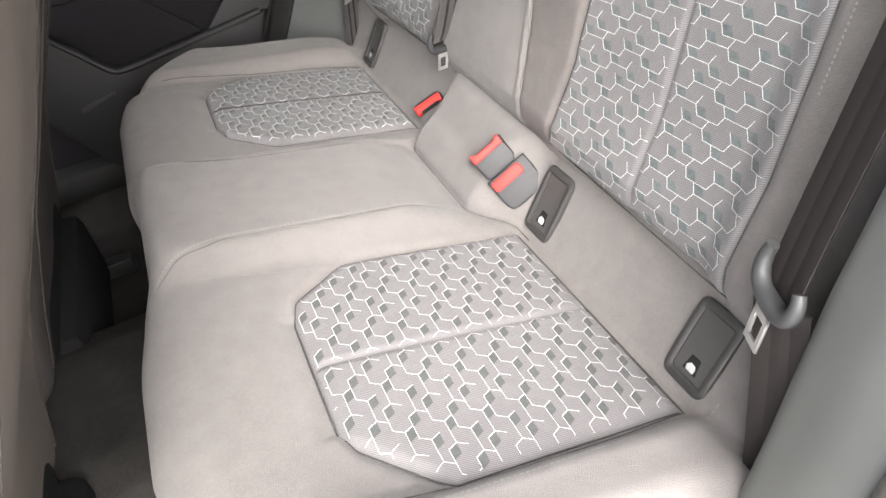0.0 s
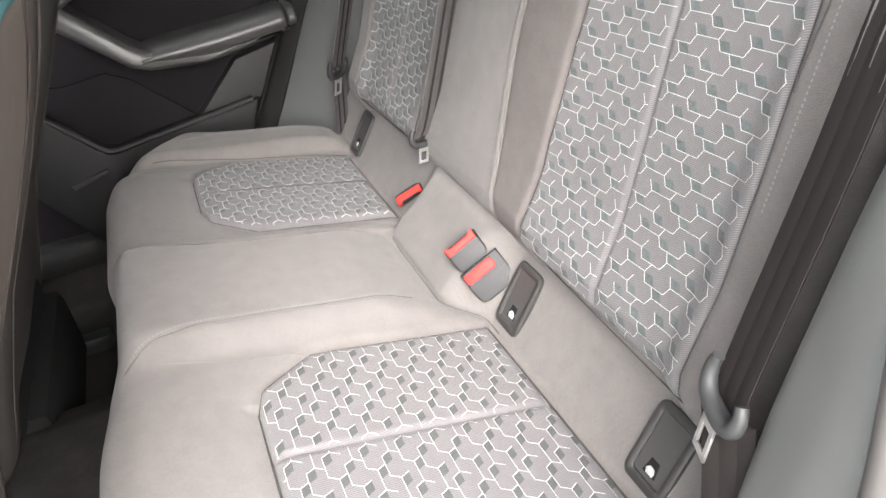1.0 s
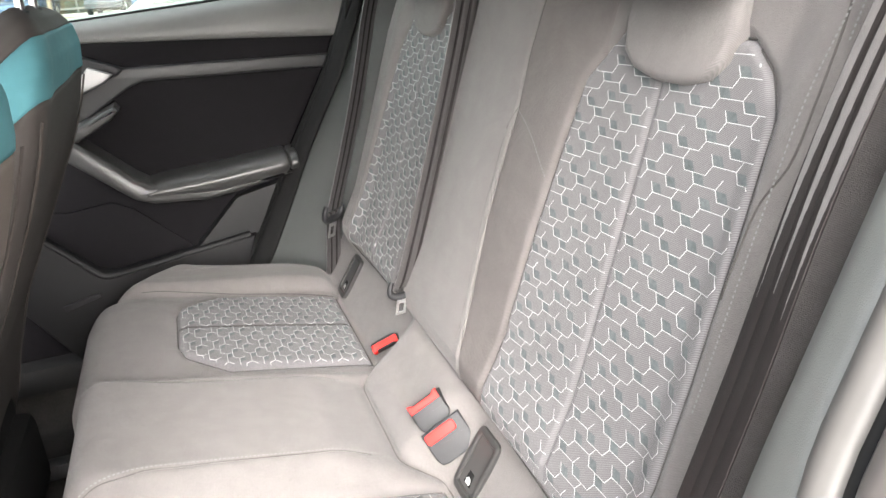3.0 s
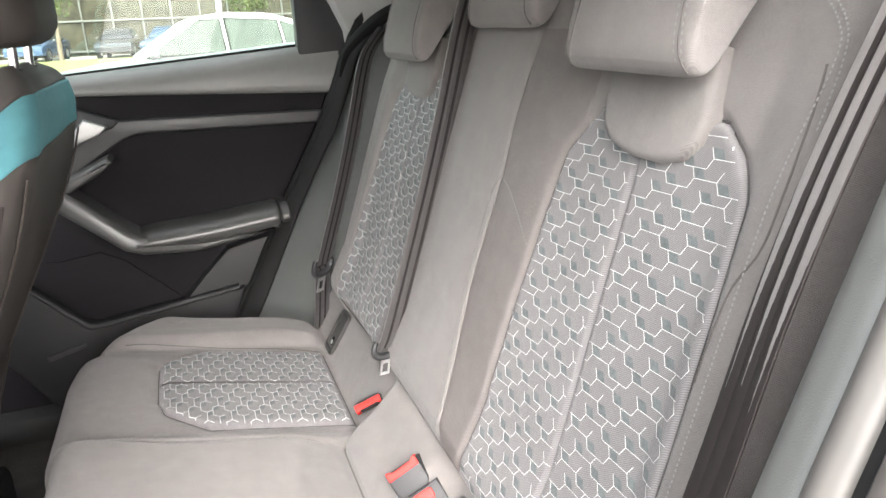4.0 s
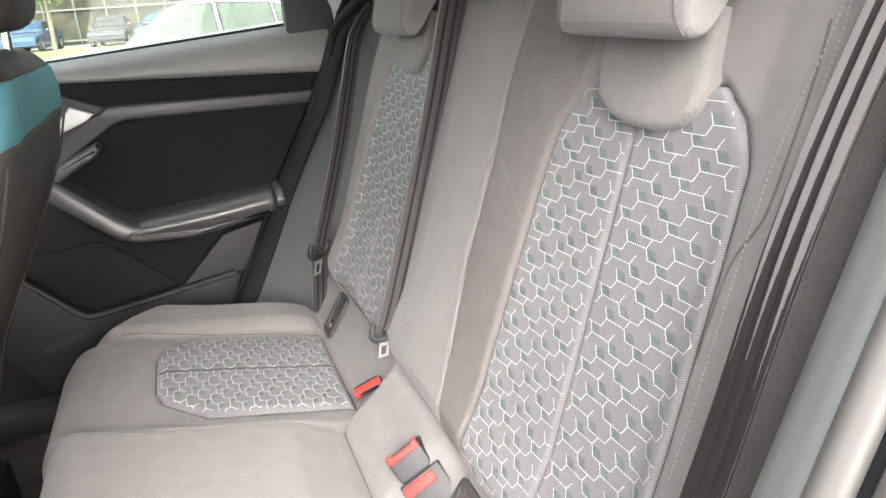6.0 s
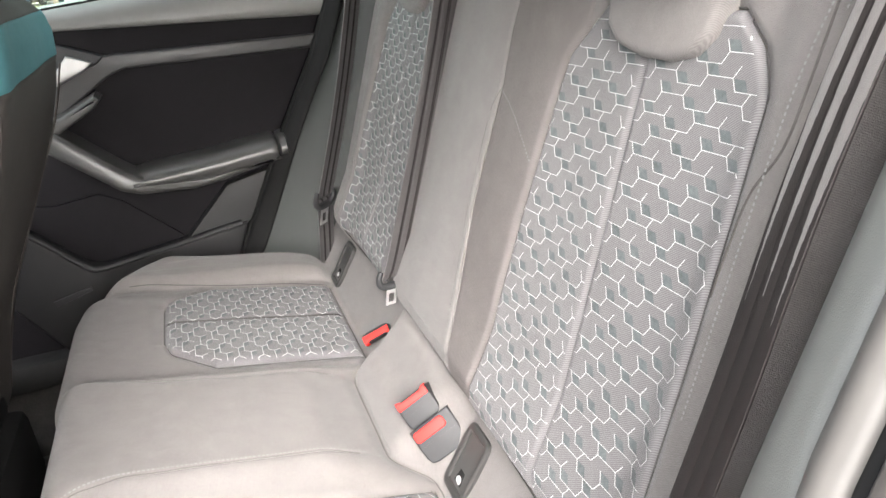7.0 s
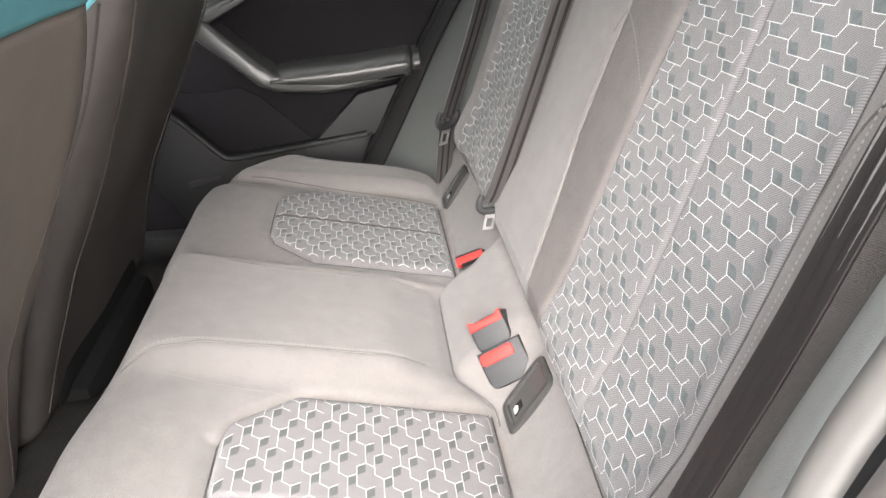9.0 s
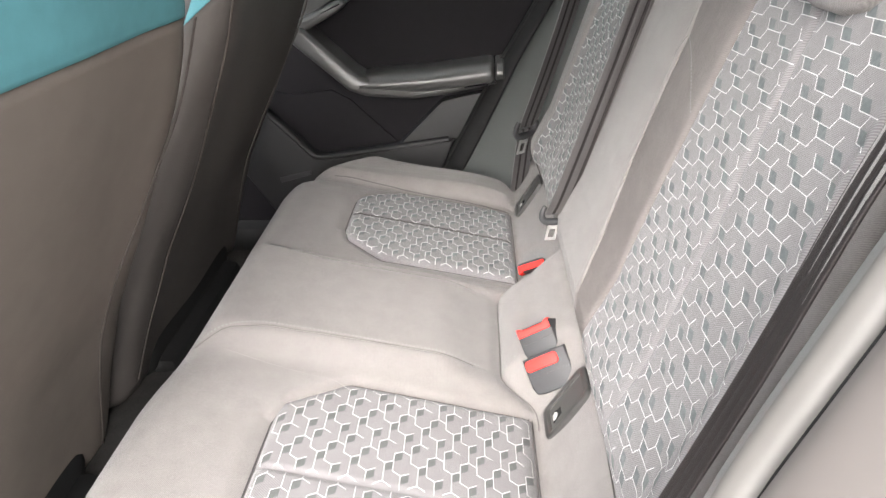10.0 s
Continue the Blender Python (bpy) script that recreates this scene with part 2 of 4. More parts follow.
def bench_profile(y):
    w, c = boss(y), centre_rise(y)
    a = abs(y)
    bol = (ss(0.496, 0.545, a) if y < 0 else ss(0.474, 0.520, a)) * (1 - ss(0.575, 0.63, a))
    side = ss(0.585, 0.635, a)
    b = ss(0.14, 0.27, -y) * (1 - ss(0.38, 0.46, -y))
    f = 0.012 * c - 0.010 * b
    r = 0.018 * c + (0.023 if y < 0 else 0.029) * bol - 0.035 * side
    v = -0.045 * w
    o = 0.028 * ss(0.42, 0.53, y)
    k = 1 - corner_cut(a) / 0.397
    raw = [(-0.40, 0.40), (-0.452 + f, 0.45), (-0.488 + f, 0.55), (-0.497 + f, 0.62), (-0.486 + f, 0.664 + r * 0.6 + 0.004 * b - 0.8 * o), (-0.455 + f * 0.5, 0.687 + r + 0.003 * b - o),
            (-0.40, 0.681 + r - o), (-0.33, 0.664 + r - 0.75 * o), (-0.20, 0.637 + r - 0.3 * o), (-0.115 + v * 0.8, 0.618 + 0.008 * w + r), (-0.065 + v, 0.6075 + 0.9 * r), (-0.044 + v, 0.602 + 0.7 * r),
            (-0.027 + v, 0.5945 + 0.35 * r), (-0.014 + v - 0.011 * w, 0.608 + 0.006 * w), (0.002 + v - 0.008 * w, 0.629 + 0.008 * w), (0.016 + v * 0.9, 0.652 + 0.005 * w), (0.030 + v * 0.72, 0.677 + 0.002 * w), (0.042 + v * 0.45, 0.695), (0.056, 0.702), (0.07, 0.690), (0.075, 0.60)]
    return [(-0.1 + (p[0] + 0.1) * k if p[0] < -0.1 else p[0], p[1]) for p in raw]


NEAR_LOW = table([(-0.341, 0.262), (-0.330, 0.222), (-0.266, 0.170), (-0.036, 0.176)])
NEAR_HIGH = table([(-0.341, 0.415), (-0.330, 0.444), (-0.268, 0.513), (-0.036, 0.506)])
FAR_HIGH = table([(-0.341, 0.385), (-0.330, 0.416), (-0.262, 0.476), (-0.036, 0.468)])
NEAR_SEAM = table([(-0.468, -0.150), (-0.43, -0.120), (-0.378, -0.104), (-0.30, -0.099), (-0.10, -0.098)])
FAR_SEAM = table([(-0.468, 0.150), (-0.43, 0.124), (-0.378, 0.108), (-0.30, 0.104), (-0.10, 0.104)])


def bench_edge(x, y):
    """How far inside a patterned panel's outline a place of the bench lies."""
    u, high = (-y, NEAR_HIGH) if y < 0 else (y, FAR_HIGH)
    return min(u - NEAR_LOW(x), high(x) - u, x + 0.341, -0.036 - x)


def bench_dip(x, y):
    """How deep the seams and the tucks round the patterned panels draw the cloth in."""
    if not -0.49 < x < -0.02:
        return 0.0
    d = 0.0
    along = ss(-0.478, -0.455, x) * (1 - ss(-0.11, -0.075, x))
    for seam, deep in ((NEAR_SEAM, 0.0012), (FAR_SEAM, 0.0022)):
        k = (y - seam(x)) / 0.0038
        if abs(k) < 3:
            d += deep * along * math.exp(-k * k)
    e = bench_edge(x, y)
    if abs(e) < 0.03:
        d += 0.0065 * math.exp(-(e / 0.010) ** 2)
    for line, y0, y1 in ((-0.518, -0.60, -0.45), (0.488, 0.45, 0.60)):
        if y0 < y < y1:
            d += 0.0035 * math.exp(-((y - line) / 0.006) ** 2) * ss(-0.42, -0.34, x)
    return d


BENCH_N = 200
bench_cache = {}


def bench_line(y):
    y = round(y * 2500) / 2500
    k = round(y, 5)
    if k not in bench_cache:
        bench_cache[k] = spline([(p[0], y, p[1]) for p in bench_profile(y)], BENCH_N)
    return bench_cache[k]


def bench_top(x, y, lift=0.0):
    """The point of the bench's top at x and y, raised by lift."""
    line = bench_line(y)
    best = None
    for a, b in zip(line[53:], line[54:]):
        if a.x <= x <= b.x and b.x > a.x:
            best = a.lerp(b, (x - a.x) / (b.x - a.x))
            break
    if best is None:
        best = min(line[53:], key=lambda p: abs(p.x - x)).copy()
    return Vector((x, y, best.z + lift - bench_dip(x, y)))


bench = thing("rear_bench_seat", "grey cloth rear bench cushion with two hexagon-patterned seat panels", "car seat")
NY = 400
ys = [-0.64 + 1.28 * j / NY for j in range(NY + 1)]
verts = [p - Vector((0, 0, bench_dip(p.x, y) + 0.007 * ss(-0.001, 0.005, bench_edge(p.x, y)) if k > 53 else 0.0)) for y in ys for k, p in enumerate(bench_line(y))]
faces = [(j * (BENCH_N + 1) + i, j * (BENCH_N + 1) + i + 1, (j + 1) * (BENCH_N + 1) + i + 1, (j + 1) * (BENCH_N + 1) + i) for j in range(NY) for i in range(BENCH_N)]
faces += [tuple(range(BENCH_N + 1)), tuple(NY * (BENCH_N + 1) + i for i in range(BENCH_N, -1, -1))]
put("cushion", mesh_from("cushion", verts, faces, FABRIC), bench)

# ---- hexagon-patterned panels ----
HEX_A, HEX_H = 0.0107, 0.0091
HEX_LINES = [((0, 0), (2.5, 0)), ((2.5, 0), (3, 1)), ((3, 1), (5.5, 1)), ((5.5, 1), (6, 2)), ((0, 0), (-0.5, 1)), ((3, 1), (2.5, 2))]
HEX_RHOMBS = [((0.08, 0.06), (1.15, 0.06), (0.65, 0.97), (-0.4, 0.97)), ((3.08, 1.06), (4.15, 1.06), (3.65, 1.97), (2.6, 1.97))]


def patterned_panel(parent, surf, low, high, v0, v1, groove, label, origin=(0.0, 0.0), turn=0.0, other=None, thick=1.0, diamonds=None):
    """A woven panel: surf(u, v, lift) places it; low(v) and high(v) bound u; groove(v): where its middle seam runs."""
    def edge(u, v):
        return min(u - low(v), high(v) - u, v - v0, v1 - v)

    def lift(u, v):
        e = clamp(edge(u, v) / 0.007)
        g = math.exp(-((u - groove(v)) / 0.0035) ** 2)
        return -0.0065 + 0.010 * math.sqrt(e * (2 - e)) - 0.0035 * g

    def sheet(a, b):
        a, b = a - 0.08 * math.sin(2 * math.pi * a), b - 0.08 * math.sin(2 * math.pi * b)
        v = v0 + (v1 - v0) * b
        u = low(v) + (high(v) - low(v)) * a
        return surf(u, v, lift(u, v))
    verts, faces = grid(sheet, 130, 130)
    panel = put("patterned_panel", mesh_from("patterned_panel", verts, faces, WEAVE), parent, label)
    rim = [(low(v), v) for v in [v0 + (v1 - v0) * k / 60 for k in range(61)]]
    rim += [(high(v), v) for v in [v1 - (v1 - v0) * k / 60 for k in range(61)]]
    rim.append(rim[0])
    bm = bmesh.new()
    tube(bm, [surf(u, v, 0.0001) for u, v in rim], 0.0009, sides=6, n=360)
    part("edge_seam", bm, SEAM_AND_SHADE, panel, "dark tucked seam")
    tv, tf, tm, rv, rf = [], [], [], [], []
    nu0, nu1, nv0, nv1 = -9, 9, -16, 16

    ca, sa = math.cos(turn), math.sin(turn)

    def put_at(u, v, o):
        return Vector((o[0] + ca * u - sa * v, o[1] + sa * u + ca * v))

    def inside(u, v, o):
        g = u - groove(v)
        return edge(u, v) > 0.005 and (other is None or (g > 0.0022 if o is origin else g < -0.0022))
    for cu in range(nu0, nu1 + 1):
        for cv in range(nv0, nv1 + 1):
            for ou, ov, o in [(0, 0, origin), (1.5, 2, origin)] + ([(0, 0, other), (1.5, 2, other)] if other else []):
                bu, bv = (cu * 6 + ou) * HEX_A, (cv * 4 + ov) * HEX_H
                for p, q in HEX_LINES:
                    a = put_at(bu + p[0] * HEX_A, bv + p[1] * HEX_H, o)
                    b = put_at(bu + q[0] * HEX_A, bv + q[1] * HEX_H, o)
                    n = 6 if (b - a).length > 0.02 else 3
                    d = (b - a).normalized()
                    s = Vector((-d.y, d.x)) * thick * (0.00040 if n == 3 else 0.00034)
                    for k in range(n):
                        c0, c1 = a.lerp(b, k / n), a.lerp(b, (k + 1) / n)
                        if inside(*c0, o) and inside(*c1, o):
                            i = len(tv)
                            for c in (c0 - s, c1 - s, c1 + s, c0 + s):
                                tv.append(surf(c.x, c.y, lift(c.x, c.y) + 0.0006))
                            tf.append((i, i + 1, i + 2, i + 3))
                            tm.append(int(n == 6))
                for rh in HEX_RHOMBS:
                    cs = [put_at(bu + p[0] * HEX_A, bv + p[1] * HEX_H, o) for p in rh]
                    if all(inside(*c, o) for c in cs):
                        i = len(rv)
                        for j in range(4):
                            for k in range(4):
                                c = cs[0].lerp(cs[1], k / 3).lerp(cs[3].lerp(cs[2], k / 3), j / 3)
                                rv.append(surf(c.x, c.y, lift(c.x, c.y) + 0.00035))
                        rf += [(i + j * 4 + k, i + j * 4 + k + 1, i + j * 4 + k + 5, i + j * 4 + k + 4) for j in range(3) for k in range(3)]
    lines = mesh_from("hexagon_thread", tv, tf, THREAD)
    lines.materials.append(THREAD_DIM)
    lines.polygons.foreach_set("material_index", tm)
    tagged(put("hexagon_thread", lines, panel, "white woven hexagon lines"), kind="stuff")
    tagged(put("diamond_thread", mesh_from("diamond_thread", rv, rf, diamonds or RHOMB), panel, "dark teal woven diamonds"), kind="stuff")
    return panel


def stitches(name, parent, points, surf, n=80, width=0.0008, gap=0.45, material=None, lift=0.0012):
    """A row of short thread stitches along a smooth line on a surface."""
    line = spline([(p[0], p[1], 0) for p in points], n * 2)
    sv, sf = [], []
    for k in range(n):
        a = line[2 * k]
        b = a.lerp(line[2 * k + 2], 1 - gap)
        d = (b - a).normalized()
        s = Vector((-d.y, d.x, 0)) * width
        i = len(sv)
        for c in (a - s, b - s, b + s, a + s):
            sv.append(surf(c.x, c.y, lift))
        m = (a + b) / 2
        sv += [surf(m.x, m.y, lift + 0.0009)]
        sf += [(i, i + 1, i + 4), (i + 1, i + 2, i + 4), (i + 2, i + 3, i + 4), (i + 3, i, i + 4)]
    return tagged(put(name, mesh_from(name, sv, sf, material or STITCH), parent), kind="stuff")


def cord(name, parent, points, surf, radius, material, n=60, lift=0.0):
    """A thin cord or crease along a smooth line on a surface."""
    line = spline([(p[0], p[1], 0) for p in points], n)
    bm = bmesh.new()
    tube(bm, [surf(p.x, p.y, lift) for p in line], radius, sides=6, n=n)
    return part(name, bm, material, parent)


bench_uv = lambda u, v, lift: bench_top(v, -u, lift)
patterned_panel(bench, bench_uv, NEAR_LOW, NEAR_HIGH, -0.341, -0.036, lambda v: 0.335 + 0.03 * (v + 0.33), "grey woven seat panel with white hexagon lines", (0.3500, -0.2592), 0.0, (0.335, -0.252), 1.0, RHOMB_DARK)
patterned_panel(bench, bench_uv, lambda v: -FAR_HIGH(v), lambda v: -NEAR_LOW(v), -0.341, -0.036, lambda v: -0.325, "grey woven seat panel with white hexagon lines", (-0.31, -0.24), 0.0, (-0.36, -0.23), 1.5)
bs = lambda u, v, lift: bench_top(u, v, lift)
cord("panel_seam", bench, [(-0.335, 0.325), (-0.24, 0.325), (-0.14, 0.325), (-0.045, 0.325)], bs, 0.0016, SEAM_AND_SHADE, n=60, lift=0.0020)
for seam in (NEAR_SEAM, FAR_SEAM):
    cord("seam_line", bench, [(v, seam(v)) for v in (-0.465, -0.45, -0.43, -0.40, -0.378, -0.34, -0.30, -0.2, -0.11)], bs, 0.0008, FOLD_SHADE, n=90, lift=0.0002)
stitches("seam_stitching", bench, [(-0.468, -0.150), (-0.43, -0.120), (-0.378, -0.104), (-0.30, -0.099), (-0.20, -0.099), (-0.10, -0.098)], lambda u, v, lift: bench_top(u, v + 0.0035, lift), 75)
stitches("seam_stitching", bench, [(-0.468, 0.150), (-0.43, 0.124), (-0.378, 0.108), (-0.30, 0.104), (-0.20, 0.104), (-0.10, 0.104)], lambda u, v, lift: bench_top(u, v - 0.0035, lift), 75)
for sign in (-1, 1):
    stitches("seam_stitching", bench, [(-0.40, sign * 0.525), (-0.30, sign * 0.537), (-0.20, sign * 0.537), (-0.10, sign * 0.53), (-0.01, sign * 0.524)], bs, 70)

# Dark cords paint the shade in the bolster creases and round the pad.
cord("crease", bench, [(-0.40, -0.500), (-0.36, -0.507), (-0.25, -0.520), (-0.12, -0.515), (-0.04, -0.508)], bs, 0.0013, SEAM_AND_SHADE, lift=-0.0006)
cord("crease", bench, [(-0.40, 0.495), (-0.36, 0.497), (-0.25, 0.490), (-0.12, 0.482), (-0.04, 0.476)], bs, 0.0013, SEAM_AND_SHADE, lift=-0.0006)
cord("pad_crease_shade", bench, [(-0.0285 - 0.045 * boss(y), y) for y in (0.128, 0.115, 0.10, 0.06, 0.0, -0.05, -0.09, -0.11, -0.13, -0.15, -0.17, -0.19)], bs, 0.0011, FOLD_SHADE, n=90, lift=-0.0004)
cord("pad_crease_shade", bench, [(-0.043, -0.20), (-0.040, -0.28), (-0.039, -0.40), (-0.038, -0.50)], bs, 0.0014, FOLD_SHADE, n=60, lift=-0.0006)
cord("crease", bench, [(-0.33, 0.560), (-0.25, 0.575), (-0.12, 0.578), (-0.02, 0.575)], bs, 0.0013, FABRIC_SIDE, lift=0.0)
cord("crease", bench, [(-0.43, -0.150), (-0.38, -0.160), (-0.32, -0.168), (-0.265, -0.172)], bs, 0.0010, FABRIC_SIDE, lift=-0.0006)

# ---- rear backrests ----
RAKE = radians(18.0)
BX, BZ = math.sin(RAKE), math.cos(RAKE)
lumbar = table([(-0.14, -0.03), (-0.12, -0.008), (-0.10, 0.008), (-0.08, 0.013), (-0.05, 0.009), (0.0, 0.001), (0.1, 0.0), (0.6, 0.0)])


seam_y = table([(-0.10, -0.095), (-0.07, -0.088), (0.0, -0.072), (0.11, -0.058), (0.258, -0.062), (0.33, -0.055), (0.413, -0.062), (0.5, -0.078)])


B_LOW = table([(-0.10, 0.168), (-0.02, 0.174), (0.13, 0.178), (0.24, 0.186), (0.31, 0.193), (0.365, 0.236), (0.40, 0.262)])
B_HIGH = table([(-0.10, 0.487), (0.10, 0.480), (0.22, 0.472), (0.31, 0.463), (0.345, 0.440), (0.365, 0.414), (0.40, 0.36)])


def back_edge(y, s):
    """How far inside a patterned panel's outline a place of the backrest lies."""
    low = B_LOW(s) if y < 0 else max(B_LOW(s), 0.206)
    return min(abs(y) - low, B_HIGH(s) - abs(y), s + 0.112, 0.368 - s)


def back_off(y, s):
    """How far the backrest stands forward of its plane."""
    a = abs(y)
    o = lumbar(s)
    o += 0.016 * ss(0.445, 0.495, a) * (1 - 0.6 * ss(0.30, 0.46, s))
    o -= 0.075 * (ss(0.518, 0.57, a) if y < 0 else ss(0.530, 0.585, a)) ** 1.5
    o += 0.006 * (1 - ss(0.06, 0.175, a)) * ss(-0.10, 0.0, s) * ss(-0.16, -0.02, y)
    o += 0.006 * ss(0.040, 0.125, -y) * (1 - ss(0.15, 0.25, -y)) * ss(-0.06, 0.04, s)
    o -= 0.0020 * math.exp(-((y - seam_y(s)) / 0.004) ** 2)
    if y > -0.065:
        o += 0.004 * ss(-0.085, 0.0, y) * (1 - ss(0.10, 0.17, y)) * ss(-0.1, -0.03, s)
    e = back_edge(y, s)
    if abs(e) < 0.03 and s < 0.40:
        o -= 0.0035 * math.exp(-(e / 0.007) ** 2)
    if -0.13 < y < 0.0 and s < 0.30:
        o += 0.0016 * (ss(0.000, 0.002, seam_y(s) + 0.013 - y) - ss(0.000, 0.002, seam_y(s) - y)) * (1 - ss(0.22, 0.27, s))
    if 0.10 < y < 0.21:
        o -= 0.03 * math.exp(-((y - 0.178) / 0.012) ** 2)
    return o


def back_point(y, s, lift=0.0):
    o = back_off(y, s) + lift
    return Vector((0.06 + s * BX - o * BZ, y, 0.804 + s * BZ + o * BX))


def back_top(y):
    return 0.50 - 0.05 * ss(0.44, 0.55, abs(y))


def backrest_body(parent, y0, y1, n):
    NS = 200
    rows = []
    for j in range(n + 1):
        y = y0 + (y1 - y0) * j / n
        top = back_top(y)
        row = []
        for i in range(NS + 1):
            s = -0.14 + (top + 0.14) * i / NS
            row.append(back_point(y, s, -0.007 * ss(-0.001, 0.005, back_edge(y, s))))
        tip = row[-1]
        for k in range(1, 7):
            a = math.pi * k / 6
            o = 0.035 * (1 - math.cos(a))
            row.append(tip + Vector((o * BZ + 0.03 * math.sin(a) * BX, 0, -o * BX + 0.03 * math.sin(a) * BZ)))
        row.append(Vector((0.13, y, 0.66)))
        rows.append(row)
    m = len(rows[0])
    verts = [p for r in rows for p in r]
    faces = [(j * m + i, (j + 1) * m + i, (j + 1) * m + (i + 1) % m, j * m + (i + 1) % m) for j in range(n) for i in range(m)]
    faces += [tuple(range(m)), tuple(n * m + i for i in range(m - 1, -1, -1))]
    return put("backrest_pad", mesh_from("backrest_pad", verts, faces, FABRIC), parent)


bigback = thing("rear_seat_back", "grey cloth rear backrest with hexagon-patterned panel and plain middle section", "car seat")
backrest_body(bigback, -0.56, 0.176, 330)
farback = thing("rear_seat_back", "grey cloth rear backrest with narrow hexagon-patterned panel", "car seat")
backrest_body(farback, 0.180, 0.585, 140)
back_uv = lambda u, v, lift: back_point(-u, v, lift)
patterned_panel(bigback, back_uv, B_LOW, B_HIGH, -0.112, 0.368, lambda v: 0.333 - 0.045 * v, "grey woven backrest panel with white hexagon lines", (0.3687, 0.3073), 0.037, (0.2651, 0.2308))
patterned_panel(farback, back_uv, lambda v: -B_HIGH(v), lambda v: -max(B_LOW(v), 0.206), -0.112, 0.368, lambda v: -0.333 + 0.045 * v, "grey woven backrest panel with white hexagon lines", (-0.30, 0.30), 0.0, (-0.36, 0.28), 1.9)
bk = lambda u, v, lift: back_point(u, v, lift)


def twill_strip(a, b):
    """The darker strip of cloth between the middle seam and the patterned panel."""
    s = -0.112 + 0.552 * b
    u0, u1 = seam_y(s) - 0.0012, -min(B_LOW(s) + 0.0015, 0.215)
    e = clamp(min(a, 1 - a) * abs(u1 - u0) / 0.003)
    return back_point(u0 + (u1 - u0) * a, s, -0.0006 + 0.0018 * e)


verts, faces = grid(twill_strip, 40, 100)
put("inner_bolster_panel", mesh_from("inner_bolster_panel", verts, faces, TWILL), bigback, "darker brown-grey twill strip")
stitches("seam_stitching", bigback, [(-0.498, 0.08), (-0.496, 0.25), (-0.497, 0.34), (-0.502, 0.417), (-0.492, 0.445), (-0.455, 0.476)], bk, 90)
stitches("seam_stitching", farback, [(0.498, 0.08), (0.496, 0.25), (0.497, 0.34), (0.502, 0.417), (0.492, 0.445), (0.455, 0.476)], bk, 90)
cord("piping", bigback, [(-0.088, -0.07), (-0.072, 0.0), (-0.058, 0.11), (-0.062, 0.258), (-0.055, 0.33), (-0.062, 0.413), (-0.075, 0.47)], bk, 0.0010, FABRIC_SIDE, lift=0.0002)
cord("seam_line", bigback, [(seam_y(v) + 0.0135, v) for v in (-0.07, 0.0, 0.06, 0.11, 0.17, 0.22)] + [(-0.0625, 0.262)], bk, 0.0008, FOLD_SHADE, lift=-0.0004)
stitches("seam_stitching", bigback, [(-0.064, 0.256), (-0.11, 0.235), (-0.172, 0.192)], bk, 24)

# Dark cord paints the shade in the bolster's fold.
cord("crease", bigback, [(-0.482, 0.17), (-0.484, 0.203), (-0.488, 0.246), (-0.503, 0.282), (-0.505, 0.322), (-0.502, 0.373), (-0.496, 0.415)], bk, 0.0010, FOLD_SHADE, lift=0.0002)
stitches("seam_stitching", bigback, [(-0.511, 0.37), (-0.508, 0.42), (-0.497, 0.447), (-0.460, 0.480)], bk, 30)

# ---- rear headrests ----


HEAD_PROFILE = [(0.048, 0.002), (0.062, 0.010), (0.067, 0.035), (0.068, 0.09), (0.062, 0.15), (0.045, 0.20), (0.0, 0.212), (-0.04, 0.195), (-0.045, 0.165), (-0.012, 0.130), (0.012, 0.085), (0.030, 0.035), (0.038, 0.008)]


